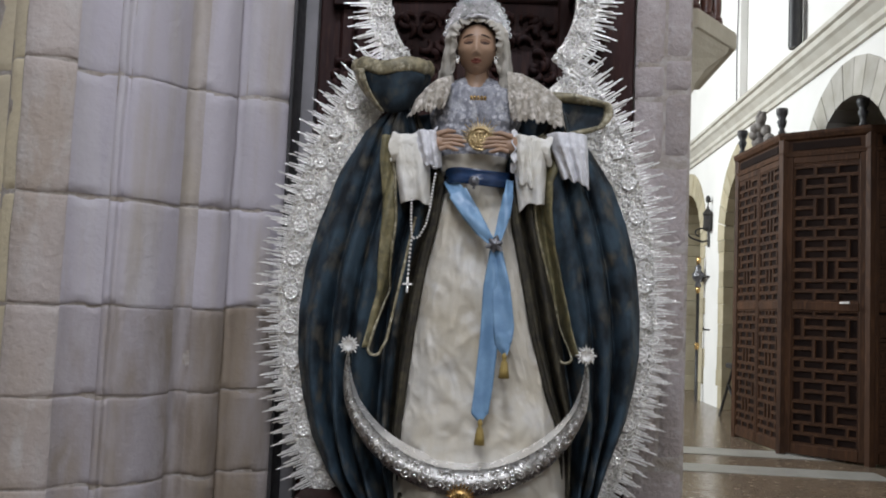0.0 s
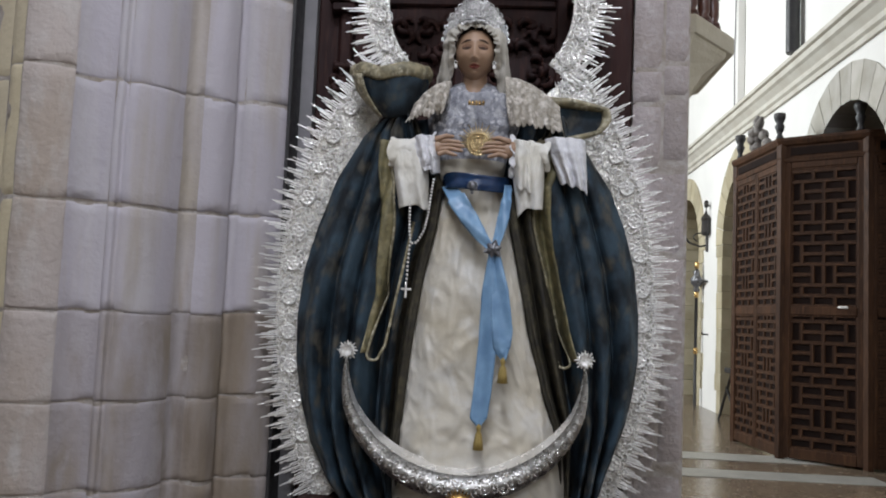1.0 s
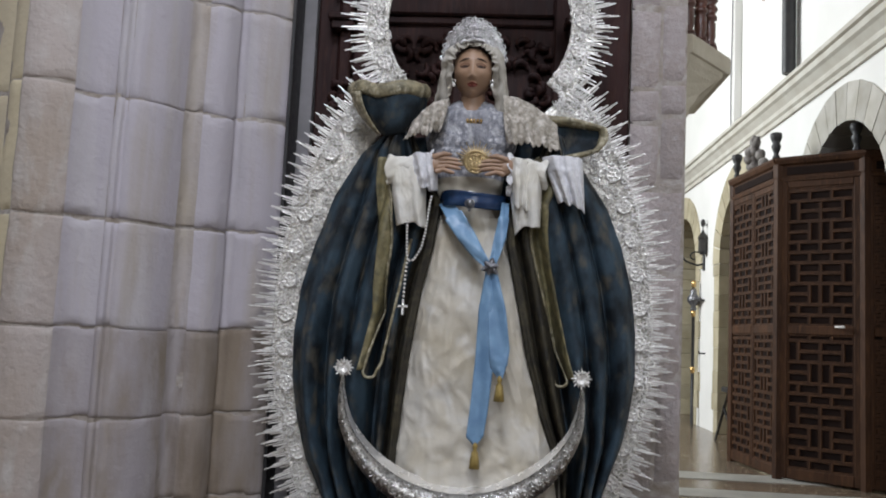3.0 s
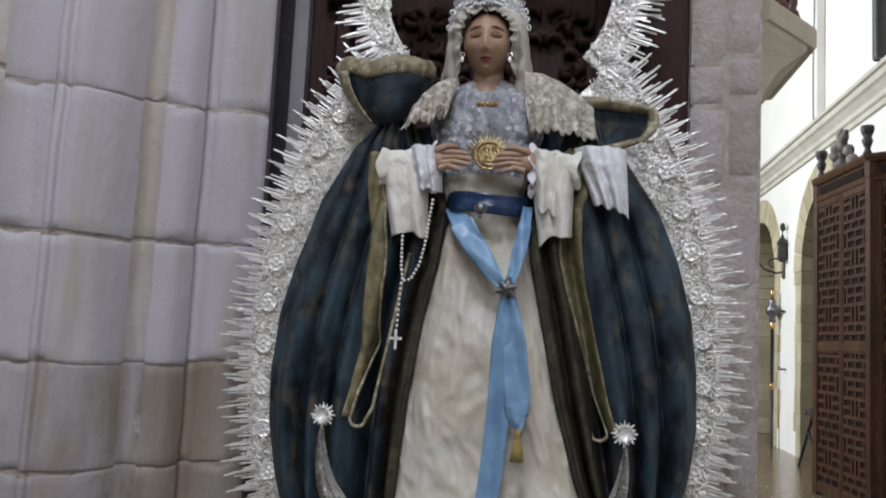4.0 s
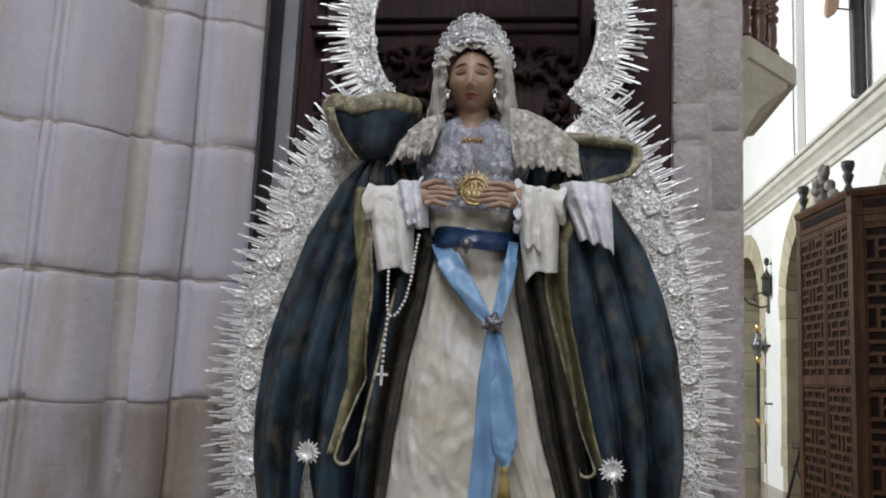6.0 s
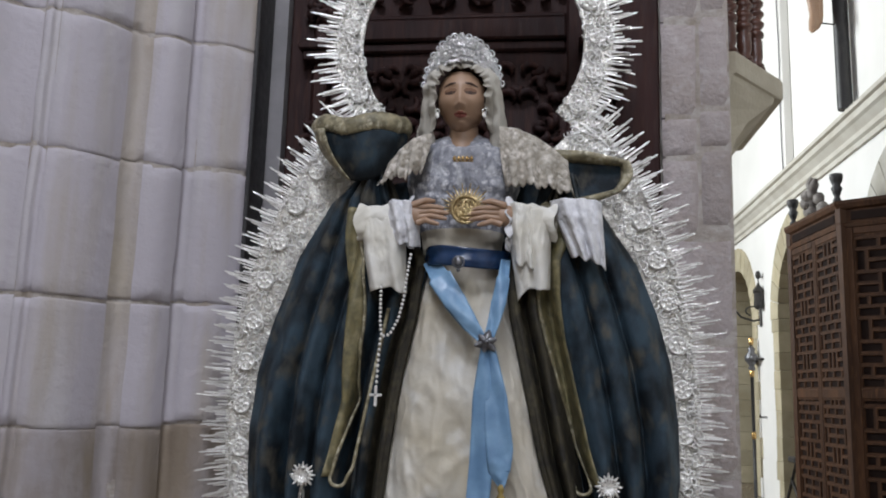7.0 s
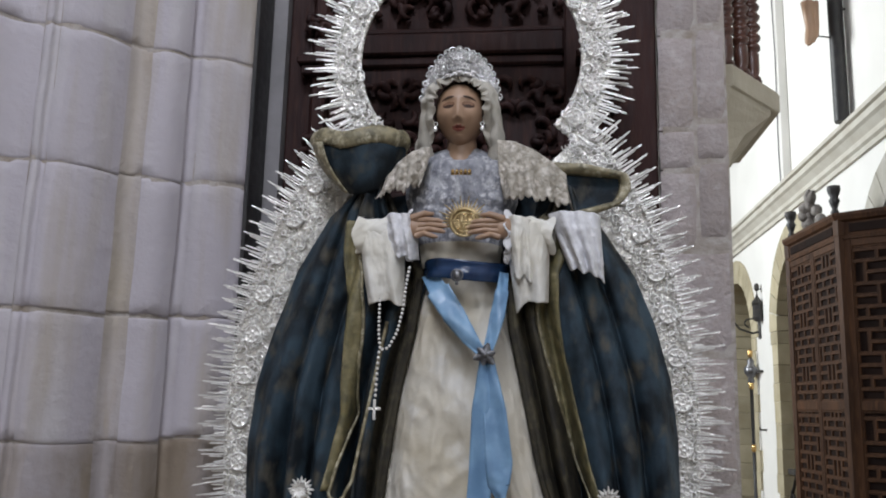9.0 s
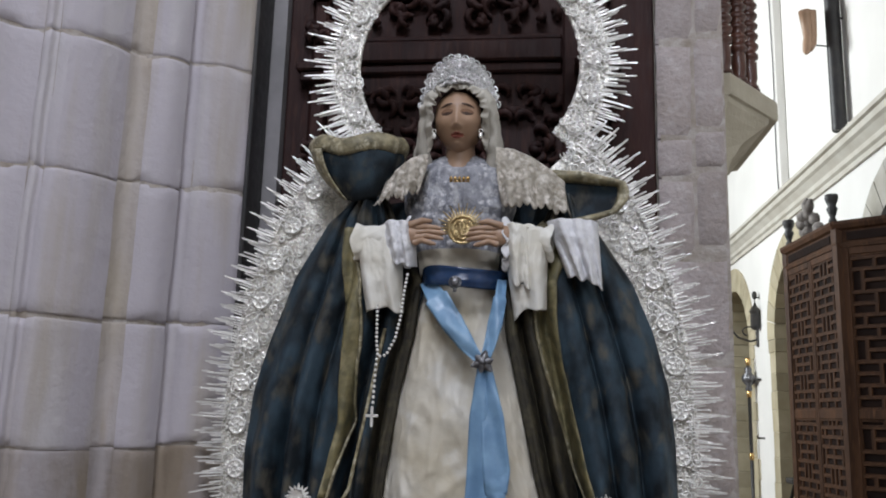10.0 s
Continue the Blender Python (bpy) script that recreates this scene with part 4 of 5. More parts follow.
def ribbon(name, path, widths, seed, material=None):
    n = len(path)

    def f(k, v):
        q = v * (n - 1)
        i = min(int(q), n - 2)
        w = q - i
        p = Vector(path[i]) * (1 - w) + Vector(path[i + 1]) * w
        d = (Vector(path[i + 1]) - Vector(path[i])).normalized()
        side = Vector((d.z, 0, -d.x))
        wd = widths[i] * (1 - w) + widths[i + 1] * w
        r = 0.006 * math.sin(k * 5 + seed + v * 7) + 0.006 * noise.noise(Vector((k * 2, v * 7, seed)))
        return tuple(p + side * (k - 0.5) * wd + Vector((0, -r, 0.0)))

    return thick(mesh_ob(name, *grid(f, 10, 60), material or M_SATIN, sash, label="light blue satin ribbon"), 0.002)


ribbon("ribbon", [(-0.190, 3.155, 1.600), (-0.150, 3.090, 1.540), (-0.103, 3.062, 1.470), (-0.055, 3.052, 1.402), (-0.012, 3.048, 1.352)], [0.06, 0.075, 0.068, 0.048, 0.022], 1)
ribbon("ribbon", [(0.040, 3.14, 1.600), (0.036, 3.090, 1.540), (0.026, 3.062, 1.470), (0.012, 3.052, 1.405), (-0.003, 3.048, 1.352)], [0.035, 0.04, 0.045, 0.035, 0.025], 2.5)
ribbon("ribbon", [(-0.004, 3.046, 1.34), (-0.012, 3.04, 1.20), (-0.014, 3.03, 1.02), (-0.026, 3.02, 0.85), (-0.037, 3.012, 0.755), (-0.035, 3.012, 0.725)], [0.035, 0.06, 0.066, 0.064, 0.06, 0.01], 4)
ribbon("ribbon", [(0.002, 3.042, 1.34), (0.022, 3.034, 1.20), (0.036, 3.022, 1.06), (0.036, 3.018, 1.0), (0.045, 3.014, 0.955)], [0.03, 0.065, 0.075, 0.06, 0.012], 6)


def tassel(x, y, z):
    v, f = turned([(0.004, 0.03), (0.009, 0.022), (0.009, 0.012), (0.006, 0.006), (0.012, -0.004), (0.016, -0.03), (0.019, -0.058), (0.005, -0.06)], 12, (x, y, z))
    return mesh_ob("tassel", v, f, M_TASSEL, sash, label="gold thread tassel")


M_TASSEL = mat("gold_thread", (0.42, 0.31, 0.10), (0.30, 0.21, 0.06), rough=0.5, metal=0.2, scale=60, fine=200, bump=0.6, stretch=(4, 4, 0.3))
tassel(0.042, 3.012, 0.938)
tassel(-0.034, 3.005, 0.705)
ros = []
for k in range(6):
    a = 2 * math.pi * k / 6 + 0.3
    q = 0.034 if k % 2 else 0.028
    ros.append(tube([(-0.006, 3.034, 1.350), (-0.006 + 0.6 * q * math.cos(a), 3.028, 1.350 + 0.6 * q * math.sin(a)), (-0.006 + q * math.cos(a), 3.036, 1.350 + q * math.sin(a))], [0.006, 0.0115, 0.004], 8, 0.6))
ros.append(ball((-0.006, 3.026, 1.350), 0.008, 0.007, 0.008, 10, 7))
mesh_ob("rosette", *join(*ros), M_GREY_METAL, sash, label="tarnished metal flower clasp")

# ---- silver halo ----
halo = thing("halo", "large openwork silver halo with spiky rays behind the statue", "halo", (0, 0, 0))
HY = 3.33
EC, EB = (AX, 1.141), 1.15
CC, CR = (-0.092, 2.36), 0.465


def oval(a, k=0.0):
    """A point and outward normal on the lower oval, k metres out of its outer edge."""
    ea = 0.752 if math.cos(a) < 0 else 0.724
    n = Vector((math.cos(a) / ea, 0, math.sin(a) / EB)).normalized()
    p = Vector((EC[0] + ea * math.cos(a), HY, EC[1] + EB * math.sin(a)))
    return p + n * k, n


def loop(a, k=0.0):
    n = Vector((math.cos(a), 0, math.sin(a)))
    return Vector((CC[0], HY, CC[1])) + n * (CR + k), n


OVAL_ARCS = ((radians(-42), radians(57)), (radians(123), radians(222)))
LOOP_ARC = (radians(-41), radians(221))


def along(fn, a0, a1, step):
    """Angles with even steps along the curve."""
    aa = np.linspace(a0, a1, 600)
    pts = [fn(a)[0] for a in aa]
    s = np.concatenate(([0], np.cumsum([(q - p).length for p, q in zip(pts, pts[1:])])))
    return np.interp(np.arange(step / 2, s[-1], step), s, aa)


def band(fn, a0, a1, w):
    prof = [(-w, 0.0), (-w, -0.010), (-w + 0.008, -0.016), (-w + 0.016, -0.010), (-0.014, -0.010), (-0.007, -0.016), (0.0, -0.010), (0.0, 0.0)]
    vs, fs = [], []
    aa = np.linspace(a0, a1, 140)
    for a in aa:
        for k, d in prof:
            p = fn(a, k)[0]
            vs.append((p.x, HY + d, p.z))
    n = len(prof)
    for j in range(len(aa) - 1):
        for i in range(n):
            q = (i + 1) % n
            fs.append((j * n + i, j * n + q, (j + 1) * n + q, (j + 1) * n + i))
    return vs, fs


CURVES = [(oval, *OVAL_ARCS[0], 0.175), (oval, *OVAL_ARCS[1], 0.175), (loop, *LOOP_ARC, 0.097)]


def rosette_relief(u, v):
    """A wheel-like boss: a round rim, a hub ring and six spokes standing out of a thin disc."""
    a, r = 2 * math.pi * u, 0.001 + 0.029 * v
    ridge = lambda c, w: math.exp(-((r - c) / w) ** 2)
    spoke = max(0.0, math.cos(6 * a)) ** 2 if 0.008 < r < 0.0265 else 0.0
    return (r * math.cos(a), 0.004 - 0.009 * max(ridge(0.0255, 0.0028), ridge(0.008, 0.0028), spoke), r * math.sin(a))


rosette_data = grid(rosette_relief, 48, 14, True)
_ros = mesh_ob("rosette", *rosette_data, M_SILVER, halo)
ROSETTE_MESH = _ros.data
bpy.data.objects.remove(_ros)
ray_v = [(-0.0037, 0.003, 0), (0.0037, 0.003, 0), (0.0037, -0.003, 0), (-0.0037, -0.003, 0), (-0.0030, 0.002, 0.93), (0.0030, 0.002, 0.93), (0.0030, -0.003, 0.93), (-0.0030, -0.003, 0.93), (0, -0.001, 1.0)]
ray_f = [(0, 1, 5, 4), (1, 2, 6, 5), (2, 3, 7, 6), (3, 0, 4, 7), (4, 5, 8), (5, 6, 8), (6, 7, 8), (7, 4, 8), (3, 2, 1, 0)]
_ray = mesh_ob("ray", ray_v, ray_f, M_SILVER, halo, False)
RAY_MESH = _ray.data
bpy.data.objects.remove(_ray)

spare = []
for fn, a0, a1, w in CURVES:
    mesh_ob("band", *band(fn, a0, a1, w), M_BAND, halo)
    curls = []
    for a in along(fn, a0, a1, 0.0105):
        for _ in range(3):
            k = -random.uniform(0.004, min(w, 0.13) - 0.004)
            p = fn(a, k)[0]
            s0 = random.uniform(0, 6.28)
            curls.append(ring((p.x, HY - random.uniform(0.010, 0.026), p.z), random.uniform(0.006, 0.014), random.uniform(0.0018, 0.0032), 8, 4, s0, s0 + random.uniform(3.0, 5.5)))
    mesh_ob("scrollwork", *join(*curls), M_SILVER, halo)
    for a in along(fn, a0, a1, 0.138):
        p, n = fn(a, -0.052)
        shared("rosette", ROSETTE_MESH, halo, Matrix.Translation((p.x, HY - 0.022, p.z)) @ Matrix.Rotation(random.uniform(0, 1), 4, "Y"))
    for i, a in enumerate(along(fn, a0, a1, 0.0086)):
        p, n = fn(a, -0.012)
        lean = random.gauss(0, 0.035) + 0.05 * (2 - i % 5) * (1 if i % 10 < 5 else 0.6)
        d = (n + Vector((-n.z, 0, n.x)) * lean + Vector((0, random.uniform(-0.35, 0.05), 0))).normalized()
        L = (0.052 + 0.050 * (1 - abs(i % 5 - 2) / 2)) * random.uniform(0.9, 1.12) * (1 if i % 5 else 0.8)
        rot = d.to_track_quat("Z", "Y").to_matrix().to_4x4()
        m = Matrix.Translation((p.x, HY - random.uniform(0.004, 0.022), p.z)) @ rot @ Matrix.Diagonal((random.uniform(0.6, 1.1), 1, L, 1))
        if i % 5 in (1, 3):
            shared("ray", RAY_MESH, halo, m)
        else:
            spare.append(moved((ray_v, ray_f), m))
tagged(mesh_ob("ray_fringe", *join(*spare), M_SILVER, halo, False), "fine silver rays between the larger ones", kind="stuff")
for x, z0 in ((AX - 0.3, 0.40), (AX + 0.3, 0.40)):
    mesh_ob("support_rod", *tube([(x, HY + 0.006, z0), (x, HY + 0.006, 1.9)], 0.008, 8), M_GREY_METAL, halo)

# ---- crescent ----
crescent = thing("crescent_moon", "chased silver crescent moon with star finials before the gown", "crescent", (0, 0, 0))
MX, MZ, MR = -0.092, 0.908, 0.449


M_CHASED_BRIGHT = mat("bright_chasing", (0.78, 0.77, 0.75), (0.62, 0.61, 0.59), rough=0.22, metal=0.85, scale=40, fine=120, bump=0.2)


def crescent_at(s):
    """Outer point, inner point at s from -1 to 1."""
    a = s * radians(96)
    t = 0.005 + 0.088 * math.cos(s * math.pi / 2) ** 1.05
    r = MR - 0.022 * max(0, abs(s) - 0.75) / 0.25
    o = Vector((MX + r * math.sin(a), 0, MZ - r * math.cos(a)))
    i = Vector((MX + (r - t) * math.sin(a), 0, MZ - (r - t) * math.cos(a)))
    return o, i, t


def crescent_face(u, v):
    o, i, t = crescent_at(-1 + 2 * v)
    p = o + (i - o) * u
    relief = 0.0015 * noise.noise(Vector((v * 90, u * 8, 2))) * min(1, t * 20)
    return (p.x, 3.04 - 0.35 * t * math.sin(math.pi * u) ** 0.8 - relief, p.z)


def crescent_top(u, v):
    o, i, t = crescent_at(-1 + 2 * v)
    lift = 0.30 * t * u
    return (i.x - lift * (i.x - MX) / MR, 3.04 - 0.004 + (0.75 * t + 0.008) * u, i.z + lift * (MZ - i.z) / MR)


def crescent_back(u, v):
    o, i, t = crescent_at(-1 + 2 * v)
    p = o + (i - o) * u
    lift = 0.30 * t * u
    return (p.x - lift * (p.x - MX) / MR, 3.04 + (0.75 * t + 0.004) * u, p.z + lift * (MZ - p.z) / MR)


mesh_ob("chased_face", *grid(crescent_face, 14, 160), M_CHASED, crescent)
mesh_ob("polished_rim", *grid(crescent_top, 4, 120), M_POLISHED, crescent, label="smooth polished silver rim")
mesh_ob("back_plate", *grid(crescent_back, 4, 120), M_CHASED, crescent)
scroll = []
for k in range(74):
    s = -0.86 + 1.72 * (k + 0.5) / 74
    o, i, t = crescent_at(s)
    for row, (f, q) in enumerate(((0.42, 0.15), (0.74, 0.12))):
        if (k + row) % 2:
            continue
        p = o + (i - o) * (f + 0.05 * math.sin(k * 2.3))
        y = 3.04 - 0.35 * t * math.sin(math.pi * f) ** 0.8
        r = t * q * random.uniform(1.05, 1.4)
        w = random.uniform(0, 6.28)
        scroll.append(ring((p.x, y + 0.001, p.z), r, r * 0.22, 10, 5, w, w + 4.4))
        scroll.append(ball((p.x, y - 0.002, p.z), r * 0.42, r * 0.4, r * 0.42, 7, 5))
mesh_ob("scroll_relief", *join(*scroll), M_CHASED_BRIGHT, crescent)
for s in (-1, 1):
    o, i, t = crescent_at(s)
    c = (o.x - s * 0.004, 3.035, o.z + 0.018)
    data = [ball(c, 0.013, 0.012, 0.013, 10, 7)]
    for k in range(16):
        a = 2 * math.pi * k / 16
        L = 0.037 if k % 2 == 0 else 0.032
        for tilt in (0.0, 0.8):
            d = Vector((math.cos(a + tilt * 0.2) * math.cos(tilt), -math.sin(tilt), math.sin(a + tilt * 0.2) * math.cos(tilt)))
            p = Vector(c)
            data.append(tube([p + d * 0.006, p + d * L * 0.6, p + d * L], [0.004, 0.0056, 0.002], 5))
    mesh_ob("star_finial", *join(*data), M_SILVER, crescent, label="silver star finial with many points")
ms = []
for k in range(11):
    a = math.pi * (k + 0.5) / 11
    ms.append(tube([(MX + 0.025 * math.cos(a), 2.982, 0.462 + 0.02 * math.sin(a)), (MX + 0.05 * math.cos(a), 2.978, 0.47 + 0.045 * math.sin(a))], [0.006, 0.003], 5))
ms.append(ball((MX, 2.982, 0.468), 0.032, 0.012, 0.026, 14, 8))
for x in (-0.014, 0.0, 0.014):
    ms.append(tube([(MX + x, 2.966, 0.455), (MX + x * 0.7, 2.966, 0.485)], 0.003, 5))
mesh_ob("monogram_badge", *join(*ms), M_GOLD, crescent, label="gilt radiant badge")

# ---- crown, veil, jewels ----
M_DIADEM = mat("frosted_silver", (0.40, 0.395, 0.40), (0.22, 0.215, 0.22), rough=0.35, metal=0.5, scale=60, fine=120, bump=0.8, bump_scale=150)
M_DIADEM_BEAD = mat("old_silver", (0.74, 0.735, 0.73), (0.50, 0.495, 0.49), rough=0.22, metal=0.6, scale=40, fine=120, bump=0.3)
diadem = thing("diadem", "openwork silver diadem on the veiled head", "diadem", (0, 0, 0))
HX, HZ = AX - 0.003, 2.112


def comb(u, v):
    """The diadem's domed front: u from side to side, v from the hairline up to the crest."""
    a = math.pi * u
    rx, rz = 0.094 + 0.025 * v, 0.054 + 0.094 * v
    s = math.sin(a)
    return (HX + rx * math.cos(a), 3.078 + 0.066 * abs(math.cos(a)) ** 2 + 0.020 * v, HZ + 0.026 + rz * max(0.0, s) ** 0.9)


thick(mesh_ob("diadem_plate", *grid(comb, 60, 12), M_DIADEM, diadem), 0.003)
for row, n, k0, rad in ((0, 19, 0.97, 0.0085), (1, 23, 0.80, 0.0080), (2, 25, 0.62, 0.0070), (3, 21, 0.44, 0.0078), (4, 25, 0.26, 0.0062), (5, 27, 0.08, 0.0056)):
    for i in range(n):
        big = 1.25 if row == 0 and i % 2 == 0 else 1.0
        x, y, z = comb((i + 0.5 + random.uniform(-0.12, 0.12)) / n, k0 + random.uniform(-0.04, 0.04))
        tilt = math.atan2(x - HX, max(0.02, z - HZ))
        data = join(ring((0, 0, 0), rad * big, 0.0026, 10, 5, -0.9, 4.05), ball((0, -0.003, -0.1 * rad), 0.0040, nu=8, nv=6))
        mesh_ob("scroll", *moved(data, Matrix.Translation((x, y - 0.005 - 0.005 * random.random(), z)) @ Matrix.Rotation(tilt, 4, "Y") @ Matrix.Rotation(random.uniform(-0.4, 0.4), 4, "Z")), M_DIADEM_BEAD, diadem)
fin = join(ball((HX, 3.110, HZ + 0.182), 0.0065), tube([(HX, 3.110, HZ + 0.165), (HX, 3.110, HZ + 0.192)], 0.003, 6))
mesh_ob("finial", *fin, M_SILVER, diadem)

veil = thing("veil", "ivory lace-edged veil falling from the head to the shoulders", "veil", (0, 0, 0))


def veil_sheet(u, v):
    """A hood over the head and down both sides: u runs from one side to the other, v from the face edge outwards and back."""
    a = math.pi * (-0.42 + 1.84 * u)
    wob = 0.0045 * math.sin(u * 90) * (1 - v) * (1 if 0.2 < u < 0.8 else 0.3) + 0.005 * noise.noise(Vector((u * 22, v * 6, 1)))
    e = math.sin(math.pi / 2 * min(1, v * 1.3))
    if 0.0 <= a <= math.pi:
        x, z = (0.086 + 0.035 * e) * math.cos(a), (0.080 + 0.050 * e) * math.sin(a)
    else:
        s = 1 if math.cos(a) > 0 else -1
        drop = (-a if a < 0 else a - math.pi) / (0.42 * math.pi)
        x, z = s * (0.086 + 0.002 * drop + (0.035 + 0.032 * drop) * e), -0.195 * drop
    side = max(0.0, -z) / 0.195
    fold = 0.010 * math.sin(11 * v + 3 * side) * min(1, side * 3)
    return (HX + x + wob, 3.092 + 0.10 * v ** 1.5 + wob + side * (0.05 * (1 - v) + 0.055) + fold, HZ + z)


thick(mesh_ob("veil_cloth", *grid(veil_sheet, 120, 16), M_VEIL, veil), 0.003)


def veil_edge(u, v):
    """A gathered lace frill along the face edge of the veil."""
    t = 0.10 + 0.80 * u
    x, y, z = veil_sheet(t, 0.0)
    d = Vector((HX - x, 0, HZ - 0.01 - z)).normalized()
    w = math.sin(t * 150) * v
    out = -0.012 + (0.024 + 0.003 * math.sin(t * 150 + 1)) * v
    return (x + d.x * out, y - 0.004 - 0.006 * v + 0.005 * w, z + d.z * out)


thick(mesh_ob("lace_edge", *grid(veil_edge, 240, 6), M_VEIL, veil, label="gathered ivory lace edge"), 0.002)

medal = thing("gilt_medallion", "gilt radiant medallion held between the fingertips", "medallion", (-0.075, 3.06, 1.735))
mesh_ob("disc", *join(ring((0, 0, 0), 0.040, 0.0045, 28, 6), ring((0, -0.003, 0), 0.028, 0.003, 24, 5), ball((0, 0.006, 0), 0.040, 0.004, 0.040, 24, 8)), M_PALE_GOLD, medal)
for k in range(23):
    a = math.pi * (-0.08 + 1.16 * k / 22)
    L = 0.080 if k % 2 == 0 else 0.066
    mesh_ob("ray", *tube([(0.040 * math.cos(a), 0, 0.040 * math.sin(a)), (L * math.cos(a), -0.002, L * math.sin(a))], [0.0042, 0.0014], 5), M_PALE_GOLD, medal)
mono = [tube([(x, -0.010, -0.018), (x * 0.8, -0.012, 0.018)], 0.0026, 6) for x in (-0.014, 0.0, 0.014)] + [tube([(-0.016, -0.011, 0.0), (0.016, -0.011, 0.0)], 0.0024, 6)]
mesh_ob("monogram", *join(*mono), M_PALE_GOLD, medal)

brooch = []
for k in range(5):
    brooch.append(ball((AX + 0.012 + 0.0125 * (k - 2), 3.068, 1.891), 0.006, 0.005, 0.0075, 8, 6))
brooch.append(tube([(AX - 0.018, 3.072, 1.884), (AX + 0.042, 3.072, 1.884)], 0.0025, 6))
tagged(mesh_ob("brooch", *join(*brooch), M_GOLD), "small gold bar brooch pinned to the lace bodice", "brooch")
tagged(mesh_ob("belt_jewel", *join(ball((AX + 0.01, 3.028, 1.575), 0.012, 0.008, 0.015), ring((AX + 0.01, 3.03, 1.575), 0.016, 0.003), ball((AX + 0.01, 3.03, 1.552), 0.006)), M_GREY_METAL), "small silver jewel pinned on the waistband", "jewel")
for s in (-1, 1):
    tagged(mesh_ob("earring", *join(ring((AX + s * 0.071, 3.09, 2.046), 0.006, 0.0015), ball((AX + s * 0.071, 3.09, 2.031), 0.006, 0.005, 0.009)), M_SILVER), "small silver drop earring", "earring", "earrings")

rosary = thing("rosary", "pearl rosary with a small silver cross hanging from the cuff", "rosary", (0, 0, 0))
bead = mesh_ob("bead", *ball((0, 0, 0), 0.0048, nu=8, nv=6), M_PEARL, rosary)
BEAD = bead.data
bpy.data.objects.remove(bead)
loop_path = [(-0.232, 3.06, 1.60), (-0.238, 3.05, 1.55), (-0.245, 3.04, 1.47), (-0.257, 3.03, 1.41), (-0.28, 3.028, 1.365), (-0.303, 3.028, 1.36), (-0.309, 3.03, 1.40), (-0.312, 3.04, 1.46), (-0.314, 3.05, 1.51)]
drop_path = [(-0.306, 3.026, 1.352), (-0.309, 3.024, 1.30), (-0.311, 3.022, 1.225)]
for pth, step in ((loop_path, 0.0125), (drop_path, 0.015)):
    P = np.array(pth)
    s = np.concatenate(([0], np.cumsum(np.linalg.norm(np.diff(P, axis=0), axis=1))))
    for q in np.arange(0, s[-1], step):
        shared("bead", BEAD, rosary, Matrix.Translation([float(np.interp(q, s, P[:, i])) for i in range(3)]))
    mesh_ob("cord", *tube([tuple(p) for p in P], 0.0012, 5), M_GREY_METAL, rosary)
mesh_ob("cross", *join(box_data(-0.316, -0.308, 3.018, 3.023, 1.165, 1.222, 0.001), box_data(-0.330, -0.294, 3.018, 3.023, 1.192, 1.200, 0.001)), M_SILVER, rosary, False, "small silver cross")

# ---- wooden vestibule in the nave ----
vestibule = thing("wooden_vestibule", "tall dark wooden lattice-panelled vestibule with carved finials", "vestibule", (0, 0, 0))
GH = 2.80


def lattice_cells(w, h):
    """Tiles of a strapwork pattern over a panel: (x, z, width, height)."""
    cells, u, z, k = [], w / 6, 0.0, 0
    while z < h - 0.01:
        kind = k % 4
        if kind == 0:
            cells += [(0, z, 2 * u, u), (2 * u, z, 2 * u, u), (4 * u, z, 2 * u, u)]
            z += u
        elif kind == 1:
            cells += [(0, z, u, u), (u, z, 2 * u, u), (3 * u, z, 2 * u, u), (5 * u, z, u, u)]
            z += u
        elif kind == 2:
            cells += [(0, z, 2 * u, u), (0, z + u, 2 * u, u), (2 * u, z, u, 2 * u), (3 * u, z, u, 2 * u), (4 * u, z, 2 * u, u), (4 * u, z + u, 2 * u, u)]
            z += 2 * u
        else:
            cells += [(0, z, u, 2 * u), (u, z, 2 * u, u), (u, z + u, 2 * u, u), (3 * u, z, 2 * u, u), (3 * u, z + u, 2 * u, u), (5 * u, z, u, 2 * u)]
            z += 2 * u
        k += 1
    return [(x, zz, a, min(b, h - zz)) for x, zz, a, b in cells if zz < h - 0.03]


CELL_MESHES = {}


def cell_mesh(a, b):
    key = (round(a, 3), round(b, 3))
    if key not in CELL_MESHES:
        e = 0.0135
        v, f = [], []
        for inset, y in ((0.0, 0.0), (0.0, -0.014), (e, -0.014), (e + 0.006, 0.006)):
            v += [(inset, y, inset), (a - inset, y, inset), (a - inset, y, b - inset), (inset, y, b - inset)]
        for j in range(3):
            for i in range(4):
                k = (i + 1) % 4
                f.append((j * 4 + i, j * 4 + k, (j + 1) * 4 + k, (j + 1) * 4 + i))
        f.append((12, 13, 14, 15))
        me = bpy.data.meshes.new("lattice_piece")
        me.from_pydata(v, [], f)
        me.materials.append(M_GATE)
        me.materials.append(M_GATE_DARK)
        # recess floor is coloured much darker than the bars around it
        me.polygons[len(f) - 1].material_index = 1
        CELL_MESHES[key] = me
    return CELL_MESHES[key]


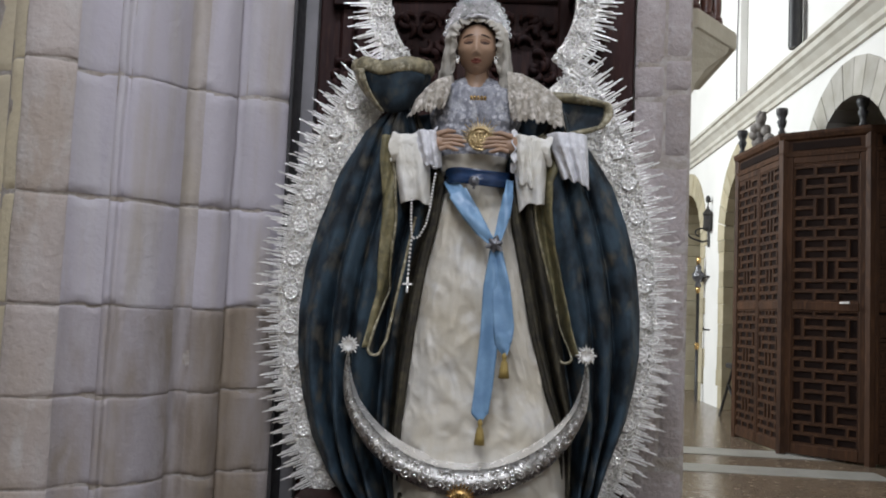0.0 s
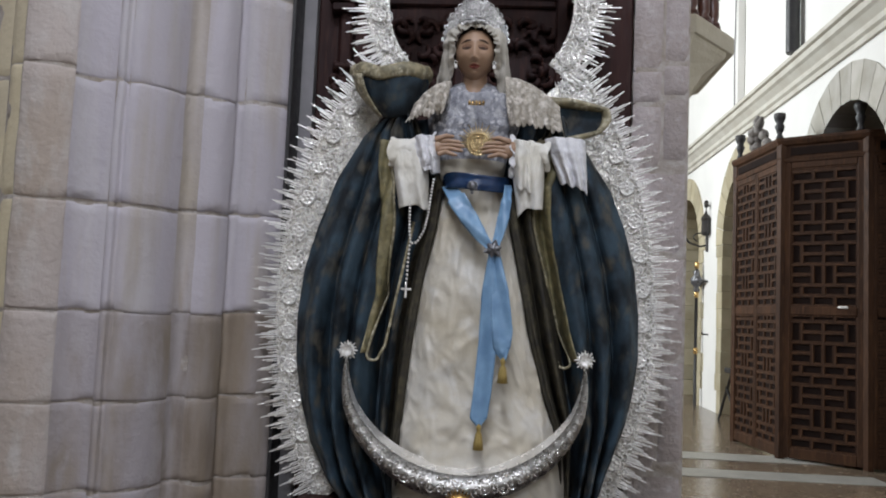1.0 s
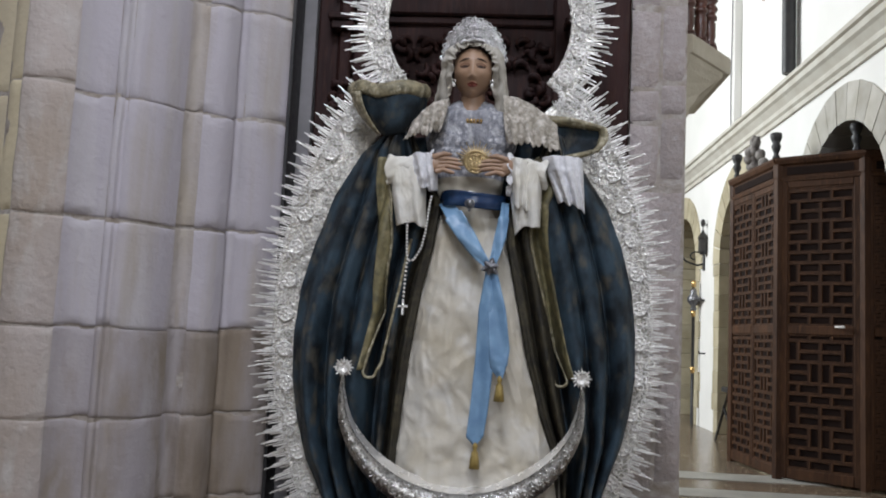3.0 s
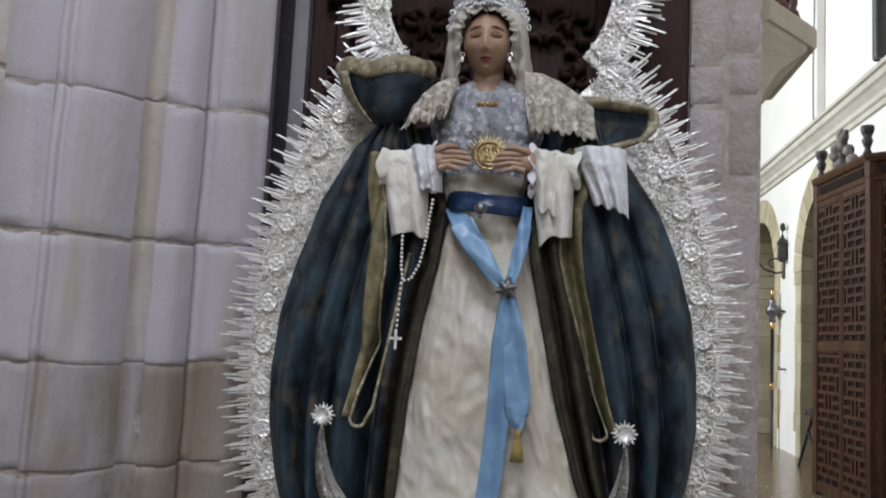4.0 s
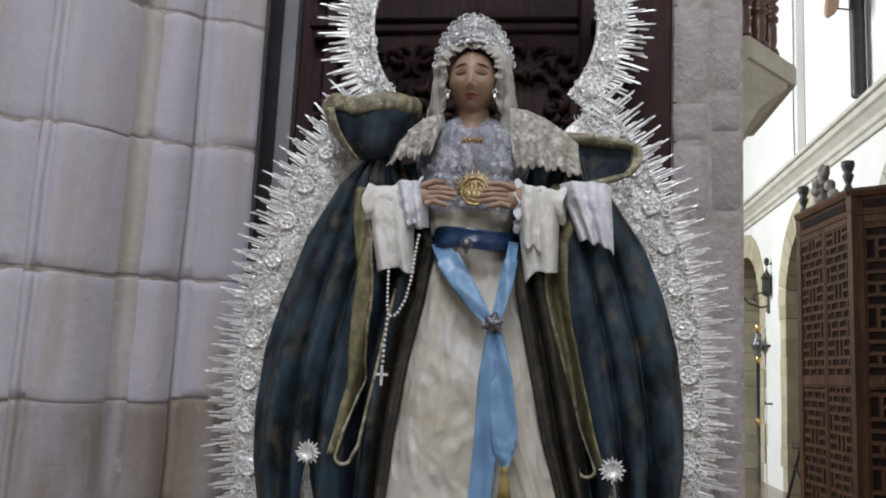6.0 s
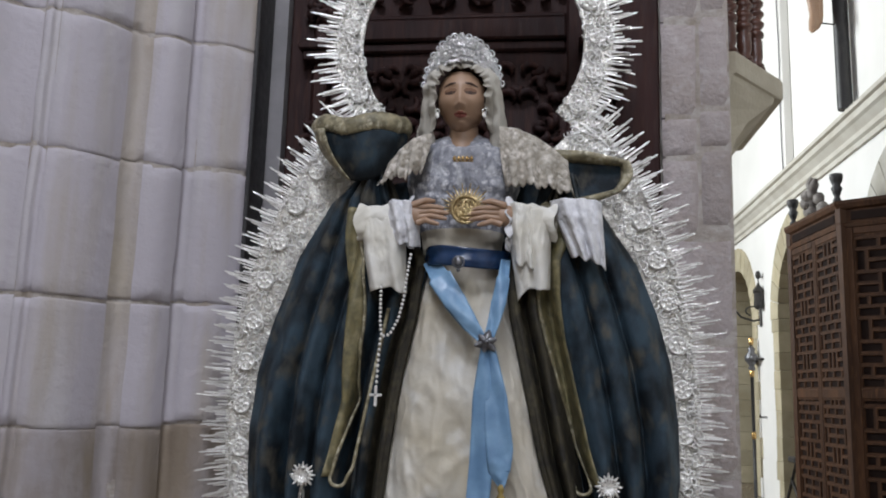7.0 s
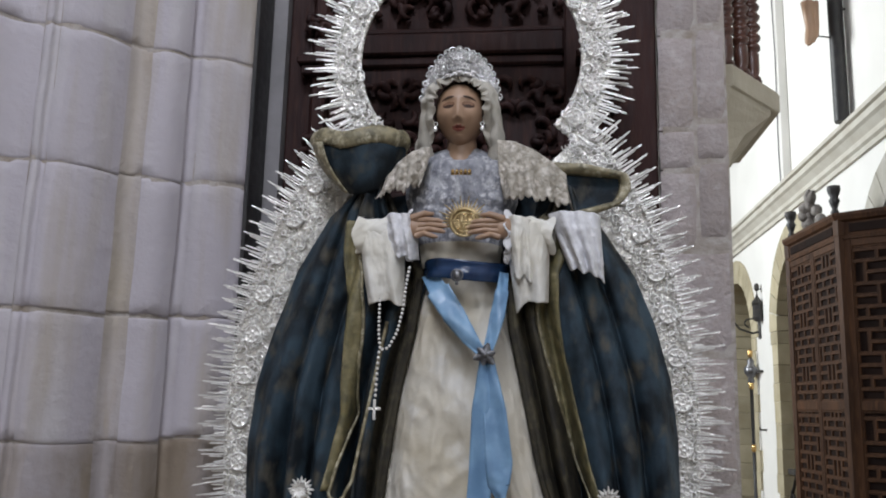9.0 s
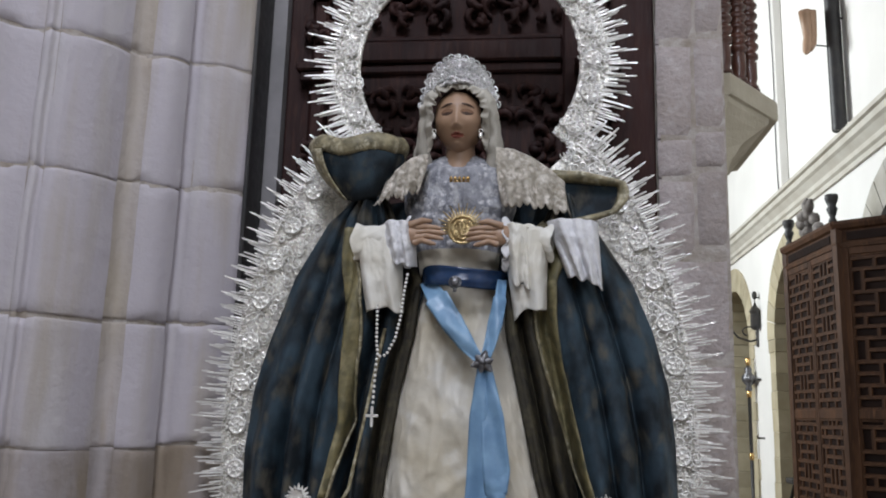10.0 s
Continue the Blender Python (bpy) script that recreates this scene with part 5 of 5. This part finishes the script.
def leaf(p, q, z0, z1, stile=0.05, mid=1.30):
    """One door leaf or fixed side between two plan points, facing the side to its right."""
    p, q = Vector((*p, 0)), Vector((*q, 0))
    d = q - p
    m = Matrix.Translation(p) @ Matrix.Rotation(math.atan2(d.y, d.x), 4, "Z")
    w = d.length
    body = join(box_data(0, w, 0.0, 0.035, z0, z1))
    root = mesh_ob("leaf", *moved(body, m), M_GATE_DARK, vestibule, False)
    bars = [(0, stile, z0, z1), (w - stile, w, z0, z1), (stile, w - stile, z0, z0 + 0.09), (stile, w - stile, z1 - 0.06, z1), (stile, w - stile, mid - 0.045, mid + 0.03)]
    for a, b, c, e in bars:
        mesh_ob("bar", *moved(box_data(a + 0.001, b - 0.001, -0.022, 0.004, c, e, 0.005), m), M_GATE, root, False)
    for za, zb in ((z0 + 0.09, mid - 0.045), (mid + 0.03, z1 - 0.06)):
        for x, z, a, b in lattice_cells(w - 2 * stile, zb - za):
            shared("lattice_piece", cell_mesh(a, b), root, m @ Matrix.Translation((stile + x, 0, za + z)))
    return root


# outline of the vestibule in plan: back wall end, corner, chamfer, return into the arch
V0, V1, V2, V3, V4 = (2.44, 8.74), (2.485, 8.20), (2.53, 7.67), (3.10, 7.24), (3.42, 7.19)
leaf(V0, V1, 0.02, 2.60, 0.035)
leaf(V1, V2, 0.02, 2.60, 0.035)
front = leaf(V2, V3, 0.02, 2.60, 0.085)
leaf(V3, V4, 0.02, 2.60, 0.06)
for x, y in (V0, V2, V3):
    mesh_ob("corner_post", *turned([(0.045, 0), (0.045, 2.62), (0.05, 2.64), (0.05, 2.80)], 6, (x, y, 0)), M_GATE, vestibule, False)


def entablature(p, q):
    p, q = Vector((*p, 0)), Vector((*q, 0))
    d = q - p
    m = Matrix.Translation(p) @ Matrix.Rotation(math.atan2(d.y, d.x), 4, "Z")
    w = d.length
    prof = [(0.03, 2.60), (-0.03, 2.60), (-0.035, 2.63), (-0.02, 2.64), (-0.02, 2.74), (-0.045, 2.755), (-0.06, 2.79), (-0.06, 2.815), (0.03, 2.82)]
    vs = [(x, y, z) for x in (-0.02, w + 0.02) for y, z in prof]
    n = len(prof)
    fs = [(i, (i + 1) % n, n + (i + 1) % n, n + i) for i in range(n)] + [tuple(range(n - 1, -1, -1)), tuple(range(n, 2 * n))]
    mesh_ob("entablature", *moved((vs, fs), m), M_GATE, vestibule, False)
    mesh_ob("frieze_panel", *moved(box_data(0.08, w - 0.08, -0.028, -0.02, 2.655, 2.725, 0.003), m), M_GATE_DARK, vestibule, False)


for a, b in ((V0, V2), (V2, V3), (V3, V4)):
    entablature(a, b)
vs = [(x, y, 2.815) for x, y in (V0, V2, V3, V4)] + [(3.3, 8.74, 2.815)]
mesh_ob("roof_board", vs + [(x, y, 2.79) for x, y, _ in vs], [(0, 1, 2, 3, 4), (9, 8, 7, 6, 5)], M_GATE_DARK, vestibule, False)
mesh_ob("latch", *moved(join(box_data(-0.03, 0.05, -0.035, -0.022, 1.315, 1.335, 0.003), ball((0.045, -0.045, 1.325), 0.012)), Matrix.Translation((2.93, 7.345, 0)) @ Matrix.Rotation(-0.646, 4, "Z")), M_PEARL, vestibule, True, "pale metal latch")


def finial(x, y, kind):
    if kind == 0:
        v, f = turned([(0.03, 2.82), (0.035, 2.84), (0.02, 2.87), (0.032, 2.90), (0.045, 2.94), (0.03, 2.965), (0.045, 3.0), (0.055, 3.03), (0.05, 3.06), (0.01, 3.07)], 10, (x, y, 0))
        return tagged(mesh_ob("finial", v, f, M_BLACK), "dark carved wooden finial on the vestibule", "finial", "finials on the vestibule")
    root = thing("crest", "weathered grey carved crest with scrolls on the vestibule", "carving", (x, y, 2.82))
    mesh_ob("base", *turned([(0.05, 0.0), (0.06, 0.04), (0.03, 0.08), (0.055, 0.13), (0.06, 0.18), (0.02, 0.22)], 10), M_CARVED, root)
    for k in range(7):
        a = k * 0.9
        c = (0.05 * math.cos(a), 0.22 * (k / 6 - 0.5), 0.05 + 0.05 * math.sin(a) + 0.10 * math.sin(math.pi * k / 6))
        mesh_ob("scroll", *ball(c, 0.05, 0.06, 0.055, 9, 6), M_CARVED, root)
    mesh_ob("leaf", *tube([(0, -0.02, 0.20), (-0.02, -0.06, 0.27), (-0.01, -0.02, 0.33)], [0.04, 0.05, 0.015], 8), M_CARVED, root)
    mesh_ob("leaf", *tube([(0, -0.02, 0.20), (-0.02, -0.13, 0.24), (-0.01, -0.15, 0.30)], [0.03, 0.04, 0.012], 8), M_CARVED, root)
    return root


finial(2.52, 7.72, 0)
finial(3.05, 7.29, 0)
finial(2.44, 8.66, 0)
finial(2.48, 8.22, 1)

# ---- on and along the nave wall ----
cross_thing = thing("wall_crucifix", "black wooden crucifix fixed to the white wall above the cornice", "crucifix", (WALL + 0.01, 8.52, 0.05))
mesh_ob("upright", *tube([(-0.10, 0, 3.83), (-0.10, 0, 3.85), (-0.10, 0, 6.4)], [0.06, 0.068, 0.068], 12), M_BLACK, cross_thing)
mesh_ob("wall_hook", *tube([(-0.10, 0, 4.95), (0.01, 0, 4.95)], 0.012, 8), M_IRON, cross_thing)
foot = join(tube([(-0.36, -0.02, 5.02), (-0.34, -0.02, 4.76), (-0.35, -0.03, 4.68), (-0.37, -0.05, 4.60), (-0.375, -0.06, 4.57)], [0.058, 0.042, 0.048, 0.036, 0.014], 10), tube([(-0.30, 0.0, 5.02), (-0.29, 0.0, 4.78), (-0.31, -0.02, 4.69), (-0.325, -0.04, 4.61)], [0.056, 0.04, 0.045, 0.014], 10))
mesh_ob("carved_figure_end", *foot, M_SKIN, cross_thing, label="plain flesh-coloured carving")
mesh_ob("nail", *tube([(-0.36, -0.03, 4.68), (-0.10, 0, 4.66)], 0.008, 6), M_IRON, cross_thing)


def wall_sconce(y, z):
    root = thing("wall_lantern", "black wrought-iron lantern on a curled wall bracket", "lantern", (WALL, y, z))
    mesh_ob("bracket", *tube([(0.0, 0, -0.10), (-0.10, 0.0, -0.13), (-0.26, 0.0, -0.08), (-0.36, 0, 0.04), (-0.40, 0, 0.08)], 0.014, 8), M_IRON, root)
    mesh_ob("scroll", *tube([(-0.02 - 0.09 * (1 + math.cos(a)), 0, 0.0 + 0.06 * math.sin(a)) for a in np.linspace(-1.2, 3.6, 16)], 0.010, 6), M_IRON, root)
    mesh_ob("wall_plate", *box_data(-0.025, -0.002, -0.035, 0.035, -0.2, 0.12, 0.006), M_IRON, root, False)
    mesh_ob("body", *turned([(0.03, 0.03), (0.055, 0.05), (0.065, 0.08), (0.06, 0.24), (0.075, 0.27), (0.05, 0.31), (0.02, 0.35), (0.012, 0.38)], 8, (-0.06, -0.12, -0.02)), M_IRON, root, False)
    mesh_ob("top_knob", *ball((-0.06, -0.12, 0.46), 0.035, 0.035, 0.055), M_IRON, root)
    mesh_ob("hanger", *tube([(-0.06, -0.12, 0.36), (-0.06, -0.12, 0.42), (0.0, -0.12, 0.44)], 0.008, 6), M_IRON, root)
    return root


wall_sconce(12.15, 2.38)
staff = thing("processional_staff", "dark staff with a gilt ornate head standing by the wall", "staff", (WALL - 0.10, 12.35, 0))
mesh_ob("shaft", *tube([(0, 0, 0.0), (0.0, 0.0, 1.62)], 0.022, 8), M_BLACK, staff)
mesh_ob("head", *join(turned([(0.02, 1.60), (0.05, 1.64), (0.03, 1.68), (0.085, 1.74), (0.09, 1.80), (0.04, 1.86), (0.05, 1.90), (0.01, 1.95)], 10), ball((0.0, -0.10, 1.78), 0.05), ball((0, 0.10, 1.78), 0.05)), M_GREY_METAL, staff, True, "ornate tarnished head")
for z in (0.78, 1.58, 2.0):
    mesh_ob("collar", *turned([(0.022, z - 0.05), (0.036, z - 0.02), (0.03, z), (0.036, z + 0.03), (0.02, z + 0.05)], 10), M_GOLD, staff, True, "gilt collar")
mesh_ob("wall_clip", *tube([(0, -0.0, 1.76), (0.06, -0.22, 1.76), (0.10, -0.24, 1.76)], 0.014, 6), M_IRON, staff)
tagged(mesh_ob("wall_hook", *tube([(WALL, 12.05, 1.02), (WALL - 0.08, 12.05, 1.02), (WALL - 0.09, 12.05, 1.05)], 0.012, 6), M_IRON), "small dark iron hook in the white wall", "hook")


def bench(x, y):
    root = thing("bench", "dark wooden bench standing inside the arch", "bench", (x, y, 0))
    box("seat", -0.25, 0.25, -0.5, 0.5, 0.42, 0.46, M_GATE_DARK, root, 0.008)
    box("backrest", 0.21, 0.25, -0.5, 0.5, 0.5, 0.9, M_GATE_DARK, root, 0.008)
    for px in (-0.22, 0.22):
        for py in (-0.46, 0.46):
            box("leg", px - 0.025, px + 0.025, py - 0.025, py + 0.025, 0, 0.5 if px > 0 else 0.42, M_GATE_DARK, root, 0.004)
    return root


bench(3.9, 13.6)
stand = thing("folding_stand", "black folding metal stand leaning open beside the vestibule", "stand", (2.78, 10.2, 0))
for pts in (((0.0, 0.45, 0.0), (0.0, -0.12, 0.62)), ((0.0, -0.45, 0.0), (0.0, 0.1, 0.42)), ((0.12, 0.0, 0.0), (0.0, -0.1, 0.60))):
    mesh_ob("leg", *tube(pts, 0.017, 8), M_IRON, stand)
mesh_ob("head", *box_data(-0.06, 0.06, -0.25, 0.0, 0.60, 0.66, 0.01), M_IRON, stand, False)
